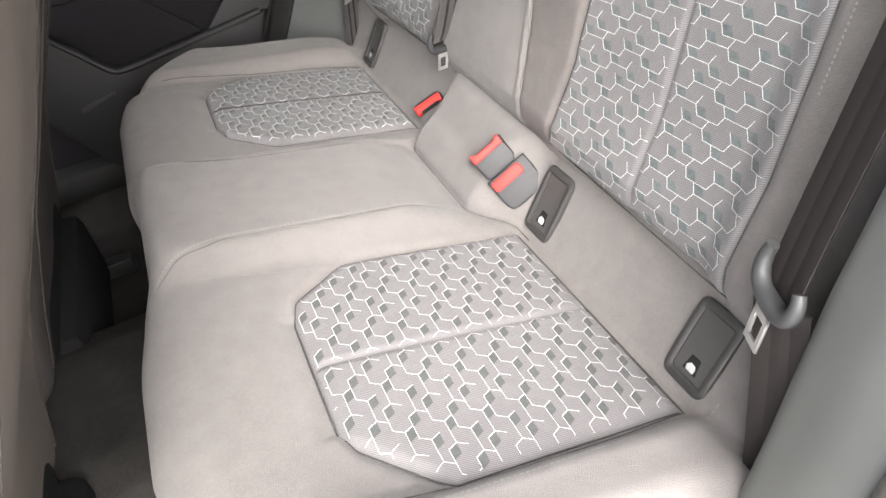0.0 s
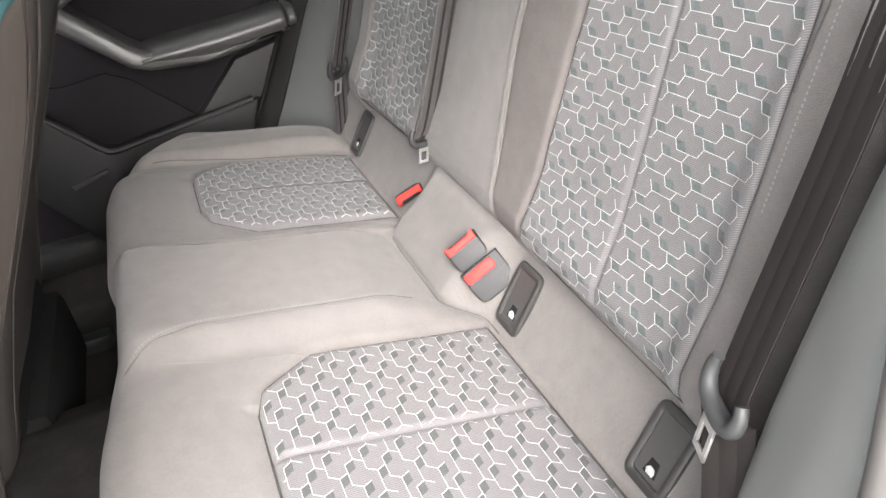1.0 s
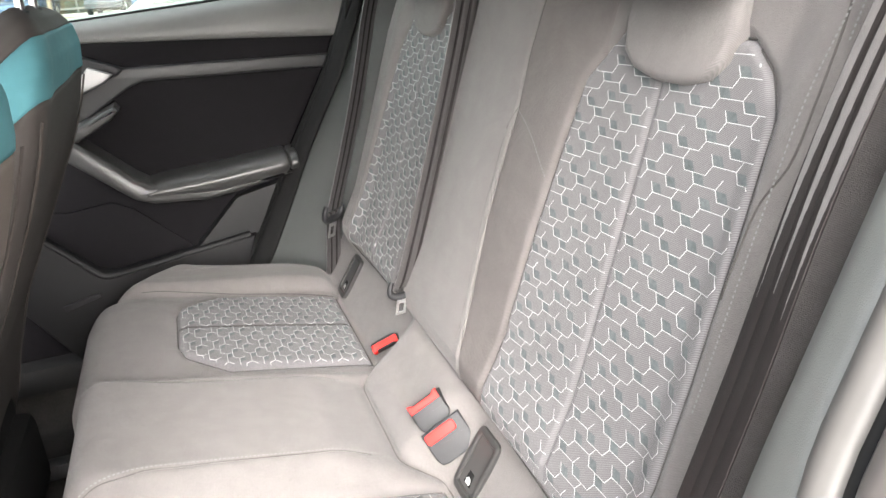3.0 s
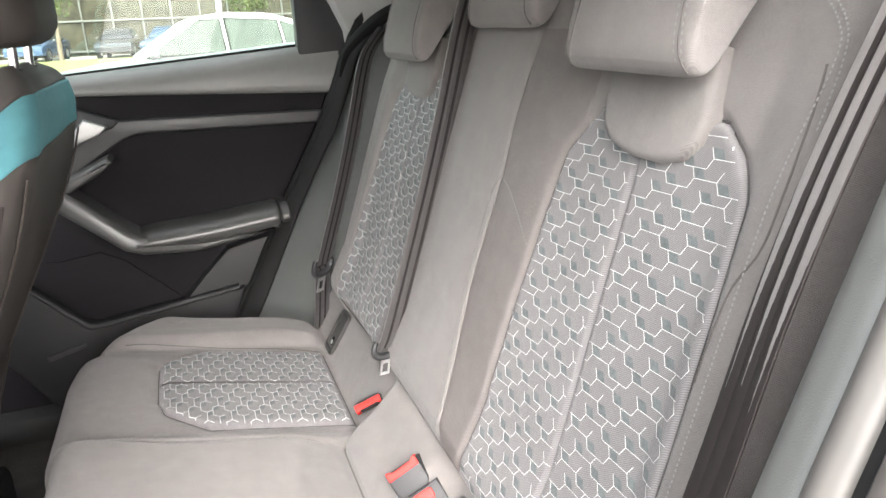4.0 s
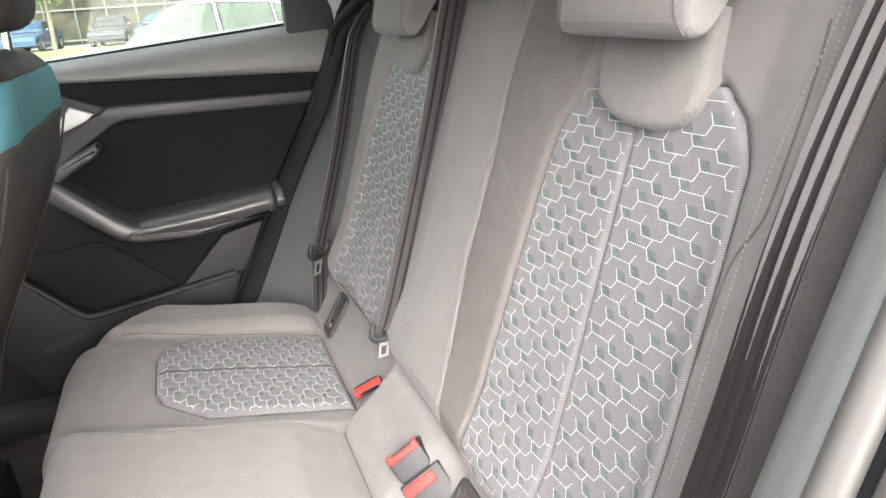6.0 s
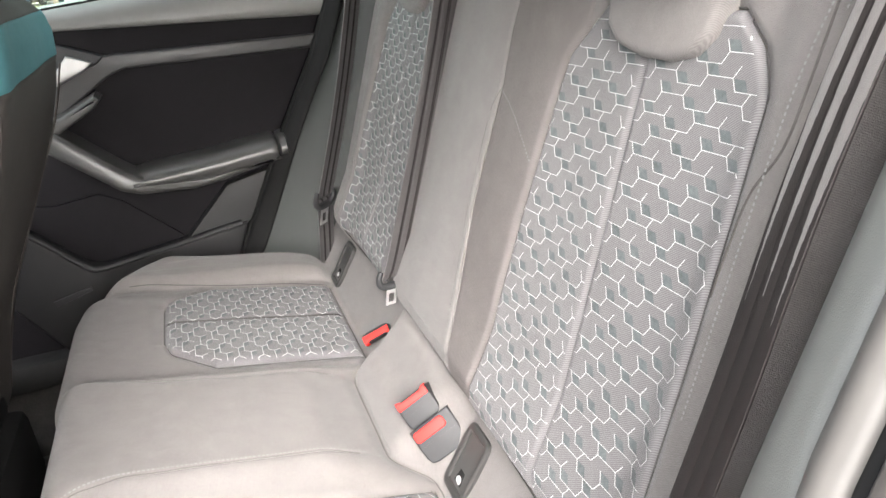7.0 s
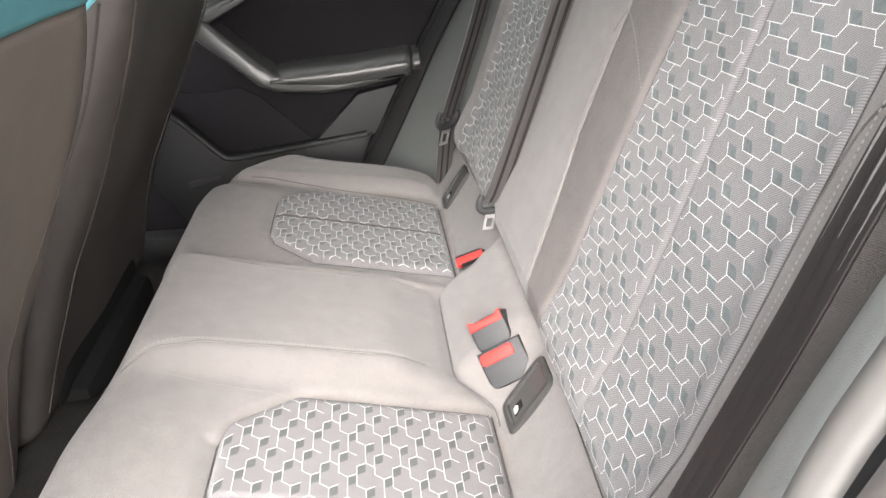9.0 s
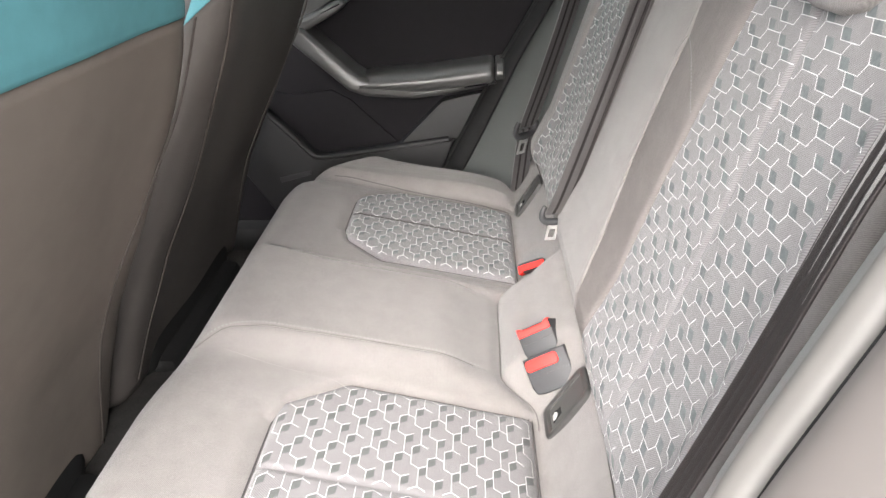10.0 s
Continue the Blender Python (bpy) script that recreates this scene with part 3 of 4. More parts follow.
def headrest(y, half, low, label, set_back=0.0):
    """A headrest whose front lobe hangs over the backrest's edge."""
    h = thing("rear_headrest", label, "headrest", "rear headrests")

    def at(dy, s, o):
        o -= set_back
        return Vector((0.06 + s * BX - o * BZ, y + dy, 0.804 + s * BZ + o * BX))
    mid_o, mid_s = 0.026, 0.10
    bm = bmesh.new()
    rings = []
    for k, shrink in ((-1.0, 0.80), (-0.985, 0.92), (-0.93, 0.985), (-0.80, 1.0), (-0.4, 1.0), (0.0, 1.0), (0.4, 1.0), (0.80, 1.0), (0.93, 0.985), (0.985, 0.92), (1.0, 0.80)):
        belly = 0.004 * (1 - k * k)
        rings.append([bm.verts.new(at(half * k * (1 - 0.05 * ss(0.08, 0.20, q)), low + mid_s + (q - mid_s) * (0.4 + 0.6 * shrink), mid_o + (p - mid_o) * shrink + (belly if p > 0.05 else 0.0))) for p, q in HEAD_PROFILE])
    n = len(rings[0])
    for a, b in zip(rings, rings[1:]):
        for k in range(n):
            bm.faces.new((a[k], a[(k + 1) % n], b[(k + 1) % n], b[k]))
    bm.faces.new(rings[0][::-1]), bm.faces.new(rings[-1])
    ob = part("pad", bm, FABRIC, h)
    ob.data.polygons.foreach_set("use_smooth", [True] * len(ob.data.polygons))
    mod = ob.modifiers.new("round", "SUBSURF")
    mod.levels = mod.render_levels = 2
    for side in (-1, 1):
        run = [(0.80, 0.200, 0.040), (0.80, 0.17, 0.0565), (0.80, 0.12, 0.0655), (0.80, 0.07, 0.0685), (0.82, 0.04, 0.0670), (0.86, 0.018, 0.0630), (0.92, 0.006, 0.0540)]
        line = spline([at(side * half * k, low + q, p) for k, q, p in run], 60)
        bm = bmesh.new()
        tube(bm, line, 0.0010, sides=6, n=60)
        part("side_seam", bm, FOLD_SHADE, h, "stitched side seam")
        sv, sf = [], []
        for d in (-0.0045, 0.0045):
            for k in range(2, 58, 2):
                c, e = line[k], line[k].lerp(line[k + 1], 0.9)
                i = len(sv)
                for q, w in ((c, -0.0007), (c, 0.0007), (e, 0.0007), (e, -0.0007)):
                    sv.append(q + Vector((-0.0012 * BZ, d * side + w, 0.0012 * BX)))
                sf.append((i, i + 1, i + 2, i + 3))
        tagged(put("seam_stitching", mesh_from("seam_stitching", sv, sf, STITCH), h), kind="stuff")
    return h


headrest(-0.326, 0.097, 0.386, "grey cloth rear headrest with stitched side seams")
headrest(0.012, 0.102, 0.432, "grey cloth middle rear headrest with stitched side seams", 0.022)
headrest(0.330, 0.100, 0.372, "grey cloth rear headrest with stitched side seams")


def neck_pad(parent, y):
    outline = [(-0.058, 0.425), (-0.068, 0.37), (-0.064, 0.345), (-0.050, 0.329), (-0.02, 0.321), (0.02, 0.321), (0.055, 0.328), (0.077, 0.343), (0.087, 0.37), (0.085, 0.425)]
    bm = bmesh.new()
    prism(bm, outline, lambda p: back_point(y + p[0], p[1], -0.03), lambda p: back_point(y + p[0] * 0.98, p[1] + 0.001, 0.016), 0.008)
    part("neck_pad", bm, FABRIC, parent)


neck_pad(bigback, -0.336)
neck_pad(farback, 0.325)

# ---- child-seat anchor covers ----
UP = Vector((0.53, 0, 0.848)).normalized()
OUT = Vector((-0.848, 0, 0.53)).normalized()


def anchor_cover(y, x, z):
    a = thing("anchor_cover", "black plastic child-seat anchor cover set into grey cloth", "anchor cover", "child-seat anchor covers")
    c = Vector((x, y, z))

    def at(p, o):
        return c + Vector((0, p[0], 0)) + UP * p[1] + OUT * o

    def rounded(w, h, r):
        pts = []
        for cx, cy, a0 in ((w - r, h - r, 0), (-w + r, h - r, 90), (-w + r, -h + r, 180), (w - r, -h + r, 270)):
            pts += [(cx + r * math.cos(radians(a0 + k * 22.5)), cy + r * math.sin(radians(a0 + k * 22.5))) for k in range(5)]
        return pts
    bm = bmesh.new()
    o1, o2 = rounded(0.0285, 0.0445, 0.010), rounded(0.020, 0.034, 0.004)
    rings = [[bm.verts.new(at(p, o)) for p in ring] for ring, o in ((o1, -0.006), (o1, 0.0005), ([(p[0] * 0.93, p[1] * 0.95) for p in o1], 0.0022), ([(p[0] * 1.12, p[1] * 1.06) for p in o2], 0.0022), (o2, 0.0), (o2, -0.004))]
    for r0, r1 in zip(rings, rings[1:]):
        for k in range(20):
            bm.faces.new((r0[k], r0[(k + 1) % 20], r1[(k + 1) % 20], r1[k]))
    part("bezel", bm, BEZEL, a)
    bm = bmesh.new()
    prism(bm, rounded(0.0198, 0.0338, 0.004), lambda p: at(p, -0.006), lambda p: at(p, -0.0015))
    part("flap", bm, FLAP, a)
    bm = bmesh.new()
    prism(bm, [(-0.009, -0.029), (0.009, -0.029), (0.006, -0.012), (-0.006, -0.012)], lambda p: at(p, -0.003), lambda p: at(p, -0.0011), 0.0002)
    part("anchor_hole", bm, DARKCLOTH, a, "dark opening")
    bm = bmesh.new()
    prism(bm, [(-0.005, -0.028), (0.004, -0.028), (0.006, -0.023), (0.002, -0.019), (-0.004, -0.020), (-0.006, -0.024)], lambda p: at(p, -0.003), lambda p: at(p, -0.0002), 0.0004)
    part("anchor_mark", bm, THREAD_DIM, a, "silver anchor mark")


anchor_cover(-0.480, 0.002, 0.637)
anchor_cover(-0.192, 0.002, 0.637)
anchor_cover(0.475, -0.002, 0.637)

# ---- belt buckles ----


def buckle(origin, along, down, size, label, button=0.013, raise_by=0.0, inset=None, deep=0.045):
    """A buckle: its red button lies at origin along one edge of the face, the face runs down from it."""
    b = thing("belt_buckle", label, "belt buckle", "rear belt buckles")
    o, u = Vector(origin), Vector(along).normalized()
    v = Vector(down)
    v = (v - v.dot(u) * u).normalized()
    n = u.cross(v)
    if n.y > 0:
        n = -n
    w, d = size
    o = o + n * raise_by

    def at(p, k):
        return o + u * p[0] + v * p[1] + n * k
    bm = bmesh.new()
    prism(bm, [(0, 0), (w, 0), (w, d * 0.75), (w * 0.92, d * 0.95), (w * 0.75, d), (w * 0.2, d), (w * 0.06, d * 0.95), (0, d * 0.78)], lambda p: at(p, -deep), lambda p: at(p, 0), 0.0025)
    part("housing", bm, BLACK, b)
    bm = bmesh.new()
    if inset:
        a, e, f, g = inset
        outline = [(a, f + 0.003), (a + 0.003, f), (e - 0.003, f), (e, f + 0.003), (e, g - 0.003), (e - 0.003, g), (a + 0.003, g), (a, g - 0.003)]
    else:
        outline = [(0.0015, -0.002), (w * 0.12, -0.001), (w * 0.2, 0.002), (w * 0.8, 0.002), (w * 0.88, -0.001), (w - 0.0015, -0.002), (w - 0.0015, button), (0.0015, button)]
    prism(bm, outline, lambda p: at(p, -0.012), lambda p: at(p, 0.0022), 0.0014)
    part("release_button", bm, RED, b, "red release button")
    bm = bmesh.new()
    prism(bm, [(0.002, d * 0.50), (w - 0.002, d * 0.50), (w - 0.002, d * 0.53), (0.002, d * 0.53)], lambda p: at(p, -0.003), lambda p: at(p, 0.0008))
    part("ridge", bm, BLACK, b)
    return b


BU, BV = (0.042, -0.006, 0.026), (0.026, -0.048, -0.054)
buckle((-0.0515, -0.0835, 0.668), BU, BV, (0.049, 0.041), "black belt buckle with red button in grey pad", 0.011, 0.007)
buckle((-0.0375, -0.1035, 0.637), BU, BV, (0.060, 0.050), "black belt buckle with red button in grey pad, beside another", 0.018, 0.025, (0.0025, 0.048, 0.0035, 0.0185))
buckle((-0.030, 0.174, 0.614), (0.045, -0.011, 0.022), (0.3, 0.5, 0.8), (0.050, 0.017), "black belt buckle with red button holding a belt tongue", 0.012, 0.014, deep=0.016)

# ---- belts ----


def webbing(parent, points, across, width=0.047, n=40, name="webbing", ribs=lambda k: 1.0, pale=WEBBING_SHEEN):
    """A woven strap with raised ribs along it; ribs: how broad their paler stripes are along its length."""
    line = spline(points, n)
    w = Vector(across).normalized() * width / 2
    half, verts, faces, kinds = 90, [], [], []
    for i, p in enumerate(line):
        d = (line[min(i + 1, n)] - line[max(i - 1, 0)]).normalized()
        t = w.cross(d).normalized()
        for side in (1, -1):
            for k in range(half + 1):
                a = side * (-1 + 2 * k / half)
                verts.append(p + w * a + side * t * (0.0009 + 0.0007 * abs(math.cos(a * math.pi * 1.5))))
    m = 2 * (half + 1)
    for i in range(n):
        f = ribs(i / n)
        for k in range(m):
            faces.append((i * m + k, i * m + (k + 1) % m, (i + 1) * m + (k + 1) % m, (i + 1) * m + k))
            a = abs(-1 + 2 * (k % (half + 1) + 0.5) / half)
            kinds.append(int(a < 0.2 * f or abs(a - 0.76) < 0.22 * f))
    me = mesh_from(name, verts, faces, WEBBING)
    me.materials.append(pale)
    me.polygons.foreach_set("material_index", kinds)
    return put(name, me, parent)


def tongue(parent, c, up, across, size=1.0, material=BLACK, fat=1.0, blade=1.2):
    """The belt's black tongue with its metal blade."""
    up, ac = Vector(up).normalized(), Vector(across).normalized()
    n = up.cross(ac).normalized()
    rot = Matrix((ac, up, n)).transposed()
    bm = bmesh.new()
    c = Vector(c)
    r = lambda k: 0.0048 * size * fat * (0.55 + 0.75 * math.sin(math.pi * (0.12 + 0.76 * k)))
    loop = [(-0.029, 0.026), (-0.033, 0.012), (-0.030, -0.004), (-0.018, -0.013), (0.0, -0.015), (0.018, -0.013), (0.030, -0.004), (0.033, 0.010), (0.029, 0.020)]
    tube(bm, [c + ac * p[0] * size + up * p[1] * size - n * 0.003 for p in loop], r, sides=12, n=60)
    box(bm, c - up * 0.015 * size, (0.040 * size, 0.018 * size, 0.009 * size), 0.004 * size, rot, 3)
    part("grip", bm, material, parent, "plastic tongue grip")
    bm = bmesh.new()
    for dx, dy, sx, sy in ((-0.0085, -0.034, 0.005, 0.034), (0.0085, -0.034, 0.005, 0.034), (0, -0.049, 0.022, 0.006), (0, -0.022, 0.022, 0.012)):
        box(bm, c + ac * dx * size * blade + up * (dy + 0.012) * size * blade - up * 0.012 * size - n * 0.006, (sx * size * blade, sy * size * blade, 0.0025), 0.0005, rot, 1)
    part("blade", bm, BLADE, parent, "metal blade with a slot")


near_belt = thing("seat_belt", "dark woven rear seat belt hanging beside the backrest", "seat belt", "rear seat belts")
# The pale ribs taper off downward: the upper strap's sheen, put into colour.
webbing(near_belt, [(0.20, -0.575, 1.34), (0.128, -0.570, 1.19), (0.085, -0.568, 1.08), (0.047, -0.568, 0.96), (0.004, -0.568, 0.838), (-0.016, -0.572, 0.796), (-0.020, -0.574, 0.785)], (-0.30, -0.95, 0.0), 0.042, n=120, ribs=lambda k: 1 - ss(0.35, 0.62, k))
webbing(near_belt, [(-0.022, -0.578, 0.782), (-0.024, -0.588, 0.72), (-0.028, -0.600, 0.62), (-0.032, -0.612, 0.54)], (0.35, -0.9, 0.0), 0.042, ribs=lambda k: 0.0)
tongue(near_belt, (-0.024, -0.576, 0.796), (0.28, 0.0, 0.95), (-0.35, -0.94, -0.05), 0.80, GRIP, 1.5)
far_belt = thing("seat_belt", "dark woven rear seat belt hanging beside the backrest", "seat belt", "rear seat belts")
webbing(far_belt, [(0.185, 0.63, 1.23), (0.140, 0.600, 1.185), (0.120, 0.588, 1.14), (0.100, 0.58, 1.07), (0.075, 0.58, 0.978), (0.045, 0.58, 0.88), (0.007, 0.58, 0.766), (0.003, 0.58, 0.752)], (0.75, 0.6, 0.0), ribs=lambda k: 1.2, pale=WEBBING_GREY)
webbing(far_belt, [(0.000, 0.584, 0.745), (-0.008, 0.586, 0.66), (-0.02, 0.595, 0.55)], (0.75, 0.6, 0.0), ribs=lambda k: 1.2, pale=WEBBING_GREY)
tongue(far_belt, (-0.004, 0.578, 0.744), (0.22, 0, 0.95), (0.75, 0.6, 0.0), 0.86, BLACK, 1.3)
mid_belt = thing("seat_belt", "dark woven middle seat belt plugged into its buckle", "seat belt", "rear seat belts")
webbing(mid_belt, [(0.205, 0.178, 1.30), (0.176, 0.166, 1.222), (0.140, 0.156, 1.10), (0.102, 0.148, 0.98), (0.060, 0.144, 0.85), (0.032, 0.144, 0.765), (0.022, 0.148, 0.74)], (0.96, 0.28, 0.0), 0.044, ribs=lambda k: 1.2, pale=WEBBING_GREY)
tongue(mid_belt, (0.018, 0.150, 0.735), (0.2, 0.1, 0.95), (0.8, 0.1, 0.0), 0.66, BLACK, 1.5)

# ---- far rear door ----
door = tagged(new("door_1"), "closed rear door with black and grey plastic lining", "door", kind="structure")


def door_x(z):
    """The door's rear edge."""
    return table([(0.40, -0.32), (0.50, -0.25), (0.62, -0.177), (0.855, -0.051), (1.02, 0.045), (1.176, 0.116), (1.5, 0.25)])(z)


def plate(name, outline, y0, y1, material, parent, bevel=0.006, label=""):
    """A plate of the door lining: outline in x and z, from depth y0 (inner face) to y1."""
    bm = bmesh.new()
    f = y0 if callable(y0) else (lambda x, z: y0)
    prism(bm, outline, lambda p: (p[0], y1, p[1]), lambda p: (p[0], f(*p), p[1]), bevel)
    return part(name, bm, material, parent, label)


plate("lining", [(-0.90, 0.41), (-0.56, 0.41), (-0.40, 0.41), (-0.30, 0.42), (-0.177, 0.62), (-0.051, 0.855), (0.045, 1.02), (0.108, 1.165), (-0.90, 1.125)], 0.757, 0.83, DOORDARK, door)

verts, faces = [], []
NX = 60
sill_prof = [(0.83, 0.0, 0.006), (0.80, 0.0, 0.001)] + [(0.790 - 0.046 * math.sin(radians(a)), math.cos(radians(a)) - 1, 0.0) for a in range(0, 91, 9)] + [(0.748, -1.05, 0.0), (0.762, -1.06, 0.0)]
for i in range(NX + 1):
    x = -0.90 + 1.01 * i / NX
    top = 1.163 + (x + 0.44) * 0.076
    bot = 1.124 - (x + 0.427) * 0.048
    for yy, k, dz in sill_prof:
        verts.append((x, yy, top + (top - bot) * k + dz))
m = len(sill_prof)
faces = [(i * m + k, (i + 1) * m + k, (i + 1) * m + k + 1, i * m + k + 1) for i in range(NX) for k in range(m - 1)]
put("sill_pad", mesh_from("sill_pad", verts, faces, SILLPAD), door, "grey padded window sill")
plate("trim_strip", [(-0.90, 1.065), (-0.34, 1.068), (0.060, 1.058), (0.047, 1.030), (-0.33, 1.038), (-0.36, 1.028), (-0.48, 0.955), (-0.90, 0.955)], 0.742, 0.76, DOORGREY, door)


def bar(name, points, radius, flat, material, label=""):
    bm = bmesh.new()
    tube(bm, points, radius, sides=14, n=50, flat=flat)
    return part(name, bm, material, door, label)


plate("armrest", [(-0.52, 0.966), (-0.472, 0.942), (-0.378, 0.854), (-0.355, 0.837), (-0.324, 0.826), (-0.209, 0.814), (-0.074, 0.828), (-0.058, 0.816), (-0.182, 0.792), (-0.247, 0.785), (-0.352, 0.795), (-0.388, 0.809), (-0.52, 0.926)], lambda x, z: 0.668 + 0.014 * ss(-0.37, -0.30, x), 0.76, ARMREST, door, 0.012, "grey armrest bar bent at an elbow")
PAD_TOP = table([(-0.370, 0.834), (-0.332, 0.842), (-0.20, 0.851), (-0.040, 0.869)])
PAD_LOW = table([(-0.370, 0.814), (-0.324, 0.803), (-0.209, 0.801), (-0.040, 0.823)])


def pad_length(name, x0, x1, shrink, label):
    """A length of the rounded armrest pad, closed at both ends."""
    n, verts = 40, []
    for i in range(n + 1):
        x = x0 + (x1 - x0) * i / n
        e = shrink + 0.004 * max(0.0, 1 - min(x - x0, x1 - x) / 0.003)
        t, b = PAD_TOP(x) - e, PAD_LOW(x) + e
        verts += [p for p in spline([(x, 0.757, t + 0.001), (x, 0.715, t), (x, 0.692 + e, t - 0.003), (x, 0.676 + e, t - 0.012), (x, 0.668 + e, t - 0.024),
                                     (x, 0.676 + e, b + 0.006), (x, 0.692, b), (x, 0.757, b - 0.002)], 28)]
    faces = [(i * 29 + k, (i + 1) * 29 + k, (i + 1) * 29 + k + 1, i * 29 + k + 1) for i in range(n) for k in range(28)]
    faces += [tuple(range(29)), tuple(n * 29 + k for k in range(28, -1, -1))]
    return put(name, mesh_from(name, verts, faces, ARMREST), door, label)


pad_length("armrest_pad", -0.370, -0.066, 0.0, "smooth grey armrest top")
pad_length("armrest_cap", -0.063, -0.044, 0.003, "short grey end piece of the armrest")
plate("pull_handle", [(-0.52, 0.925), (-0.467, 0.941), (-0.400, 0.976), (-0.383, 0.992), (-0.392, 1.002), (-0.455, 0.974), (-0.52, 0.948)], lambda x, z: 0.676 + 0.25 * max(0.0, z - 0.95), 0.76, ARMREST, door, 0.010)
plate("pocket_lip", [(-0.66, 0.80), (-0.603, 0.765), (-0.495, 0.652), (-0.470, 0.643), (-0.286, 0.666), (-0.158, 0.682), (-0.18, 0.62), (-0.25, 0.50), (-0.56, 0.44), (-0.66, 0.60)], 0.706, 0.76, POCKET, door, 0.008, "dark grey plastic door pocket")
bar("pocket_edge", [(-0.66, 0.712, 0.800), (-0.603, 0.710, 0.763), (-0.54, 0.710, 0.700), (-0.495, 0.710, 0.652), (-0.47, 0.710, 0.644), (-0.40, 0.710, 0.652), (-0.286, 0.712, 0.667), (-0.17, 0.72, 0.681)], 0.009, 0.8, LIP, "grey edge of the door pocket")
plate("pocket_wall", [(-0.64, 0.80), (-0.527, 0.784), (-0.443, 0.793), (-0.40, 0.770), (-0.30, 0.672), (-0.286, 0.650), (-0.48, 0.62), (-0.60, 0.74)], lambda x, z: 0.752 - 0.06 * max(0.0, -0.45 - x), 0.76, DOORDARK, door, 0.002)
plate("pocket_wedge", [(-0.290, 0.664), (-0.184, 0.769), (-0.062, 0.793), (-0.100, 0.712), (-0.158, 0.675)], lambda x, z: 0.724 + 0.08 * max(0, z - 0.70), 0.758, LIP, door, 0.003)
plate("reflector_slot", [(-0.578, 0.595), (-0.50, 0.612), (-0.50, 0.602), (-0.575, 0.582)], 0.702, 0.72, BLACK, door, 0.002)
plate("latch_bezel", [(-0.50, 1.10), (-0.44, 1.100), (-0.36, 1.068), (-0.375, 1.055), (-0.50, 1.02)], 0.730, 0.76, BLACK, door, 0.005)
plate("inner_latch", [(-0.50, 1.03), (-0.455, 1.045), (-0.425, 1.078), (-0.382, 1.060), (-0.40, 1.045), (-0.46, 1.022), (-0.50, 1.015)], 0.718, 0.74, SATIN, door, 0.004, "satin silver inner door latch")
plate("window_post", [(0.022, 1.180), (0.034, 1.170), (0.118, 1.166), (0.132, 1.20), (0.128, 1.225), (0.102, 1.28), (0.08, 1.325), (0.03, 1.42), (0.022, 1.42)], 0.762, 0.80, BLACK, door, 0.004, "black window post")
bm = bmesh.new()
tube(bm, [(door_x(z) + 0.008, 0.728, z) for z in (0.46, 0.55, 0.70, 0.855, 1.0, 1.176, 1.3, 1.48)], 0.013, sides=8, n=50)
tagged(part("door_seal", bm, RUBBER, None, "black rubber door seal"), category="seal", kind="structure")

# ---- side trims and pillars ----
far_edge = table([(0.40, -0.32), (0.50, -0.25), (0.62, -0.177), (0.855, -0.051), (1.02, 0.045), (1.13, 0.092), (1.17, 0.108), (1.213, 0.142), (1.25, 0.192), (1.28, 0.26)])
near_edge = table([(0.40, -0.14), (0.55, -0.105), (0.66, -0.074), (0.80, -0.042), (0.93, 0.0), (1.16, 0.088), (1.35, 0.17)])


def loft(name, prof, z0, z1, material, label, category, n=50, m=60):
    rows = [spline(prof(z0 + (z1 - z0) * i / n), m) for i in range(n + 1)]
    verts = [p for r in rows for p in r]
    k1 = m + 1
    faces = [(i * k1 + k, (i + 1) * k1 + k, (i + 1) * k1 + k + 1, i * k1 + k + 1) for i in range(n) for k in range(m)]
    return tagged(put(name, mesh_from(name, verts, faces, material)), label, category, kind="structure")


def far_prof(z):
    inner, ex = 0.10 + (z - 0.8) * 0.33, far_edge(z)
    return [(inner + 0.09, 0.50, z), (inner + 0.04, 0.60, z), (max((inner + ex) / 2, ex + 0.02), 0.665, z), (ex + 0.025, 0.700, z), (ex + 0.008, 0.720, z), (ex + 0.006, 0.83, z)]


# Added black strip: shade where the far trim curves away, wider low down.
def far_edge_shade(z):
    ex = far_edge(z)
    g = 0.012 * (1 - ss(0.62, 0.95, z))
    return [(ex + 0.034 + g, 0.700, z), (ex + 0.030 + g, 0.684, z), (ex + 0.022 + g, 0.681, z), (ex + 0.008, 0.696, z), (ex + 0.0, 0.716, z), (ex + 0.002, 0.80, z)]


def near_out(z):
    """How far the opening's edge runs outward low down."""
    return 0.05 * (1 - ss(0.80, 1.0, z))


def near_prof(z):
    inner, e, d = 0.10 + (z - 0.8) * 0.33, near_edge(z), near_out(z)
    return [(inner + 0.09, -0.50, z), (inner + 0.06, -0.562, z), (e + 0.080, -0.586, z), (e + 0.046, -0.595, z), (e + 0.026, -0.607, z), (e + 0.010, -0.622 - 0.2 * d, z), (e - 0.2 * d, -0.638 - 0.6 * d, z), (e - 0.005 - 0.3 * d, -0.650 - d, z), (e + 0.002 - 0.3 * d, -0.656 - d, z), (e + 0.02, -0.659 - d, z)]


def near_seal(z):
    d = near_out(z)
    e = near_edge(z) - 0.3 * d
    return [(e + 0.015, -0.655 - d, z), (e - 0.010, -0.657 - d, z), (e - 0.020, -0.664 - d, z), (e - 0.022, -0.674 - d, z), (e - 0.016, -0.682 - d, z), (e + 0.01, -0.684 - d, z)]


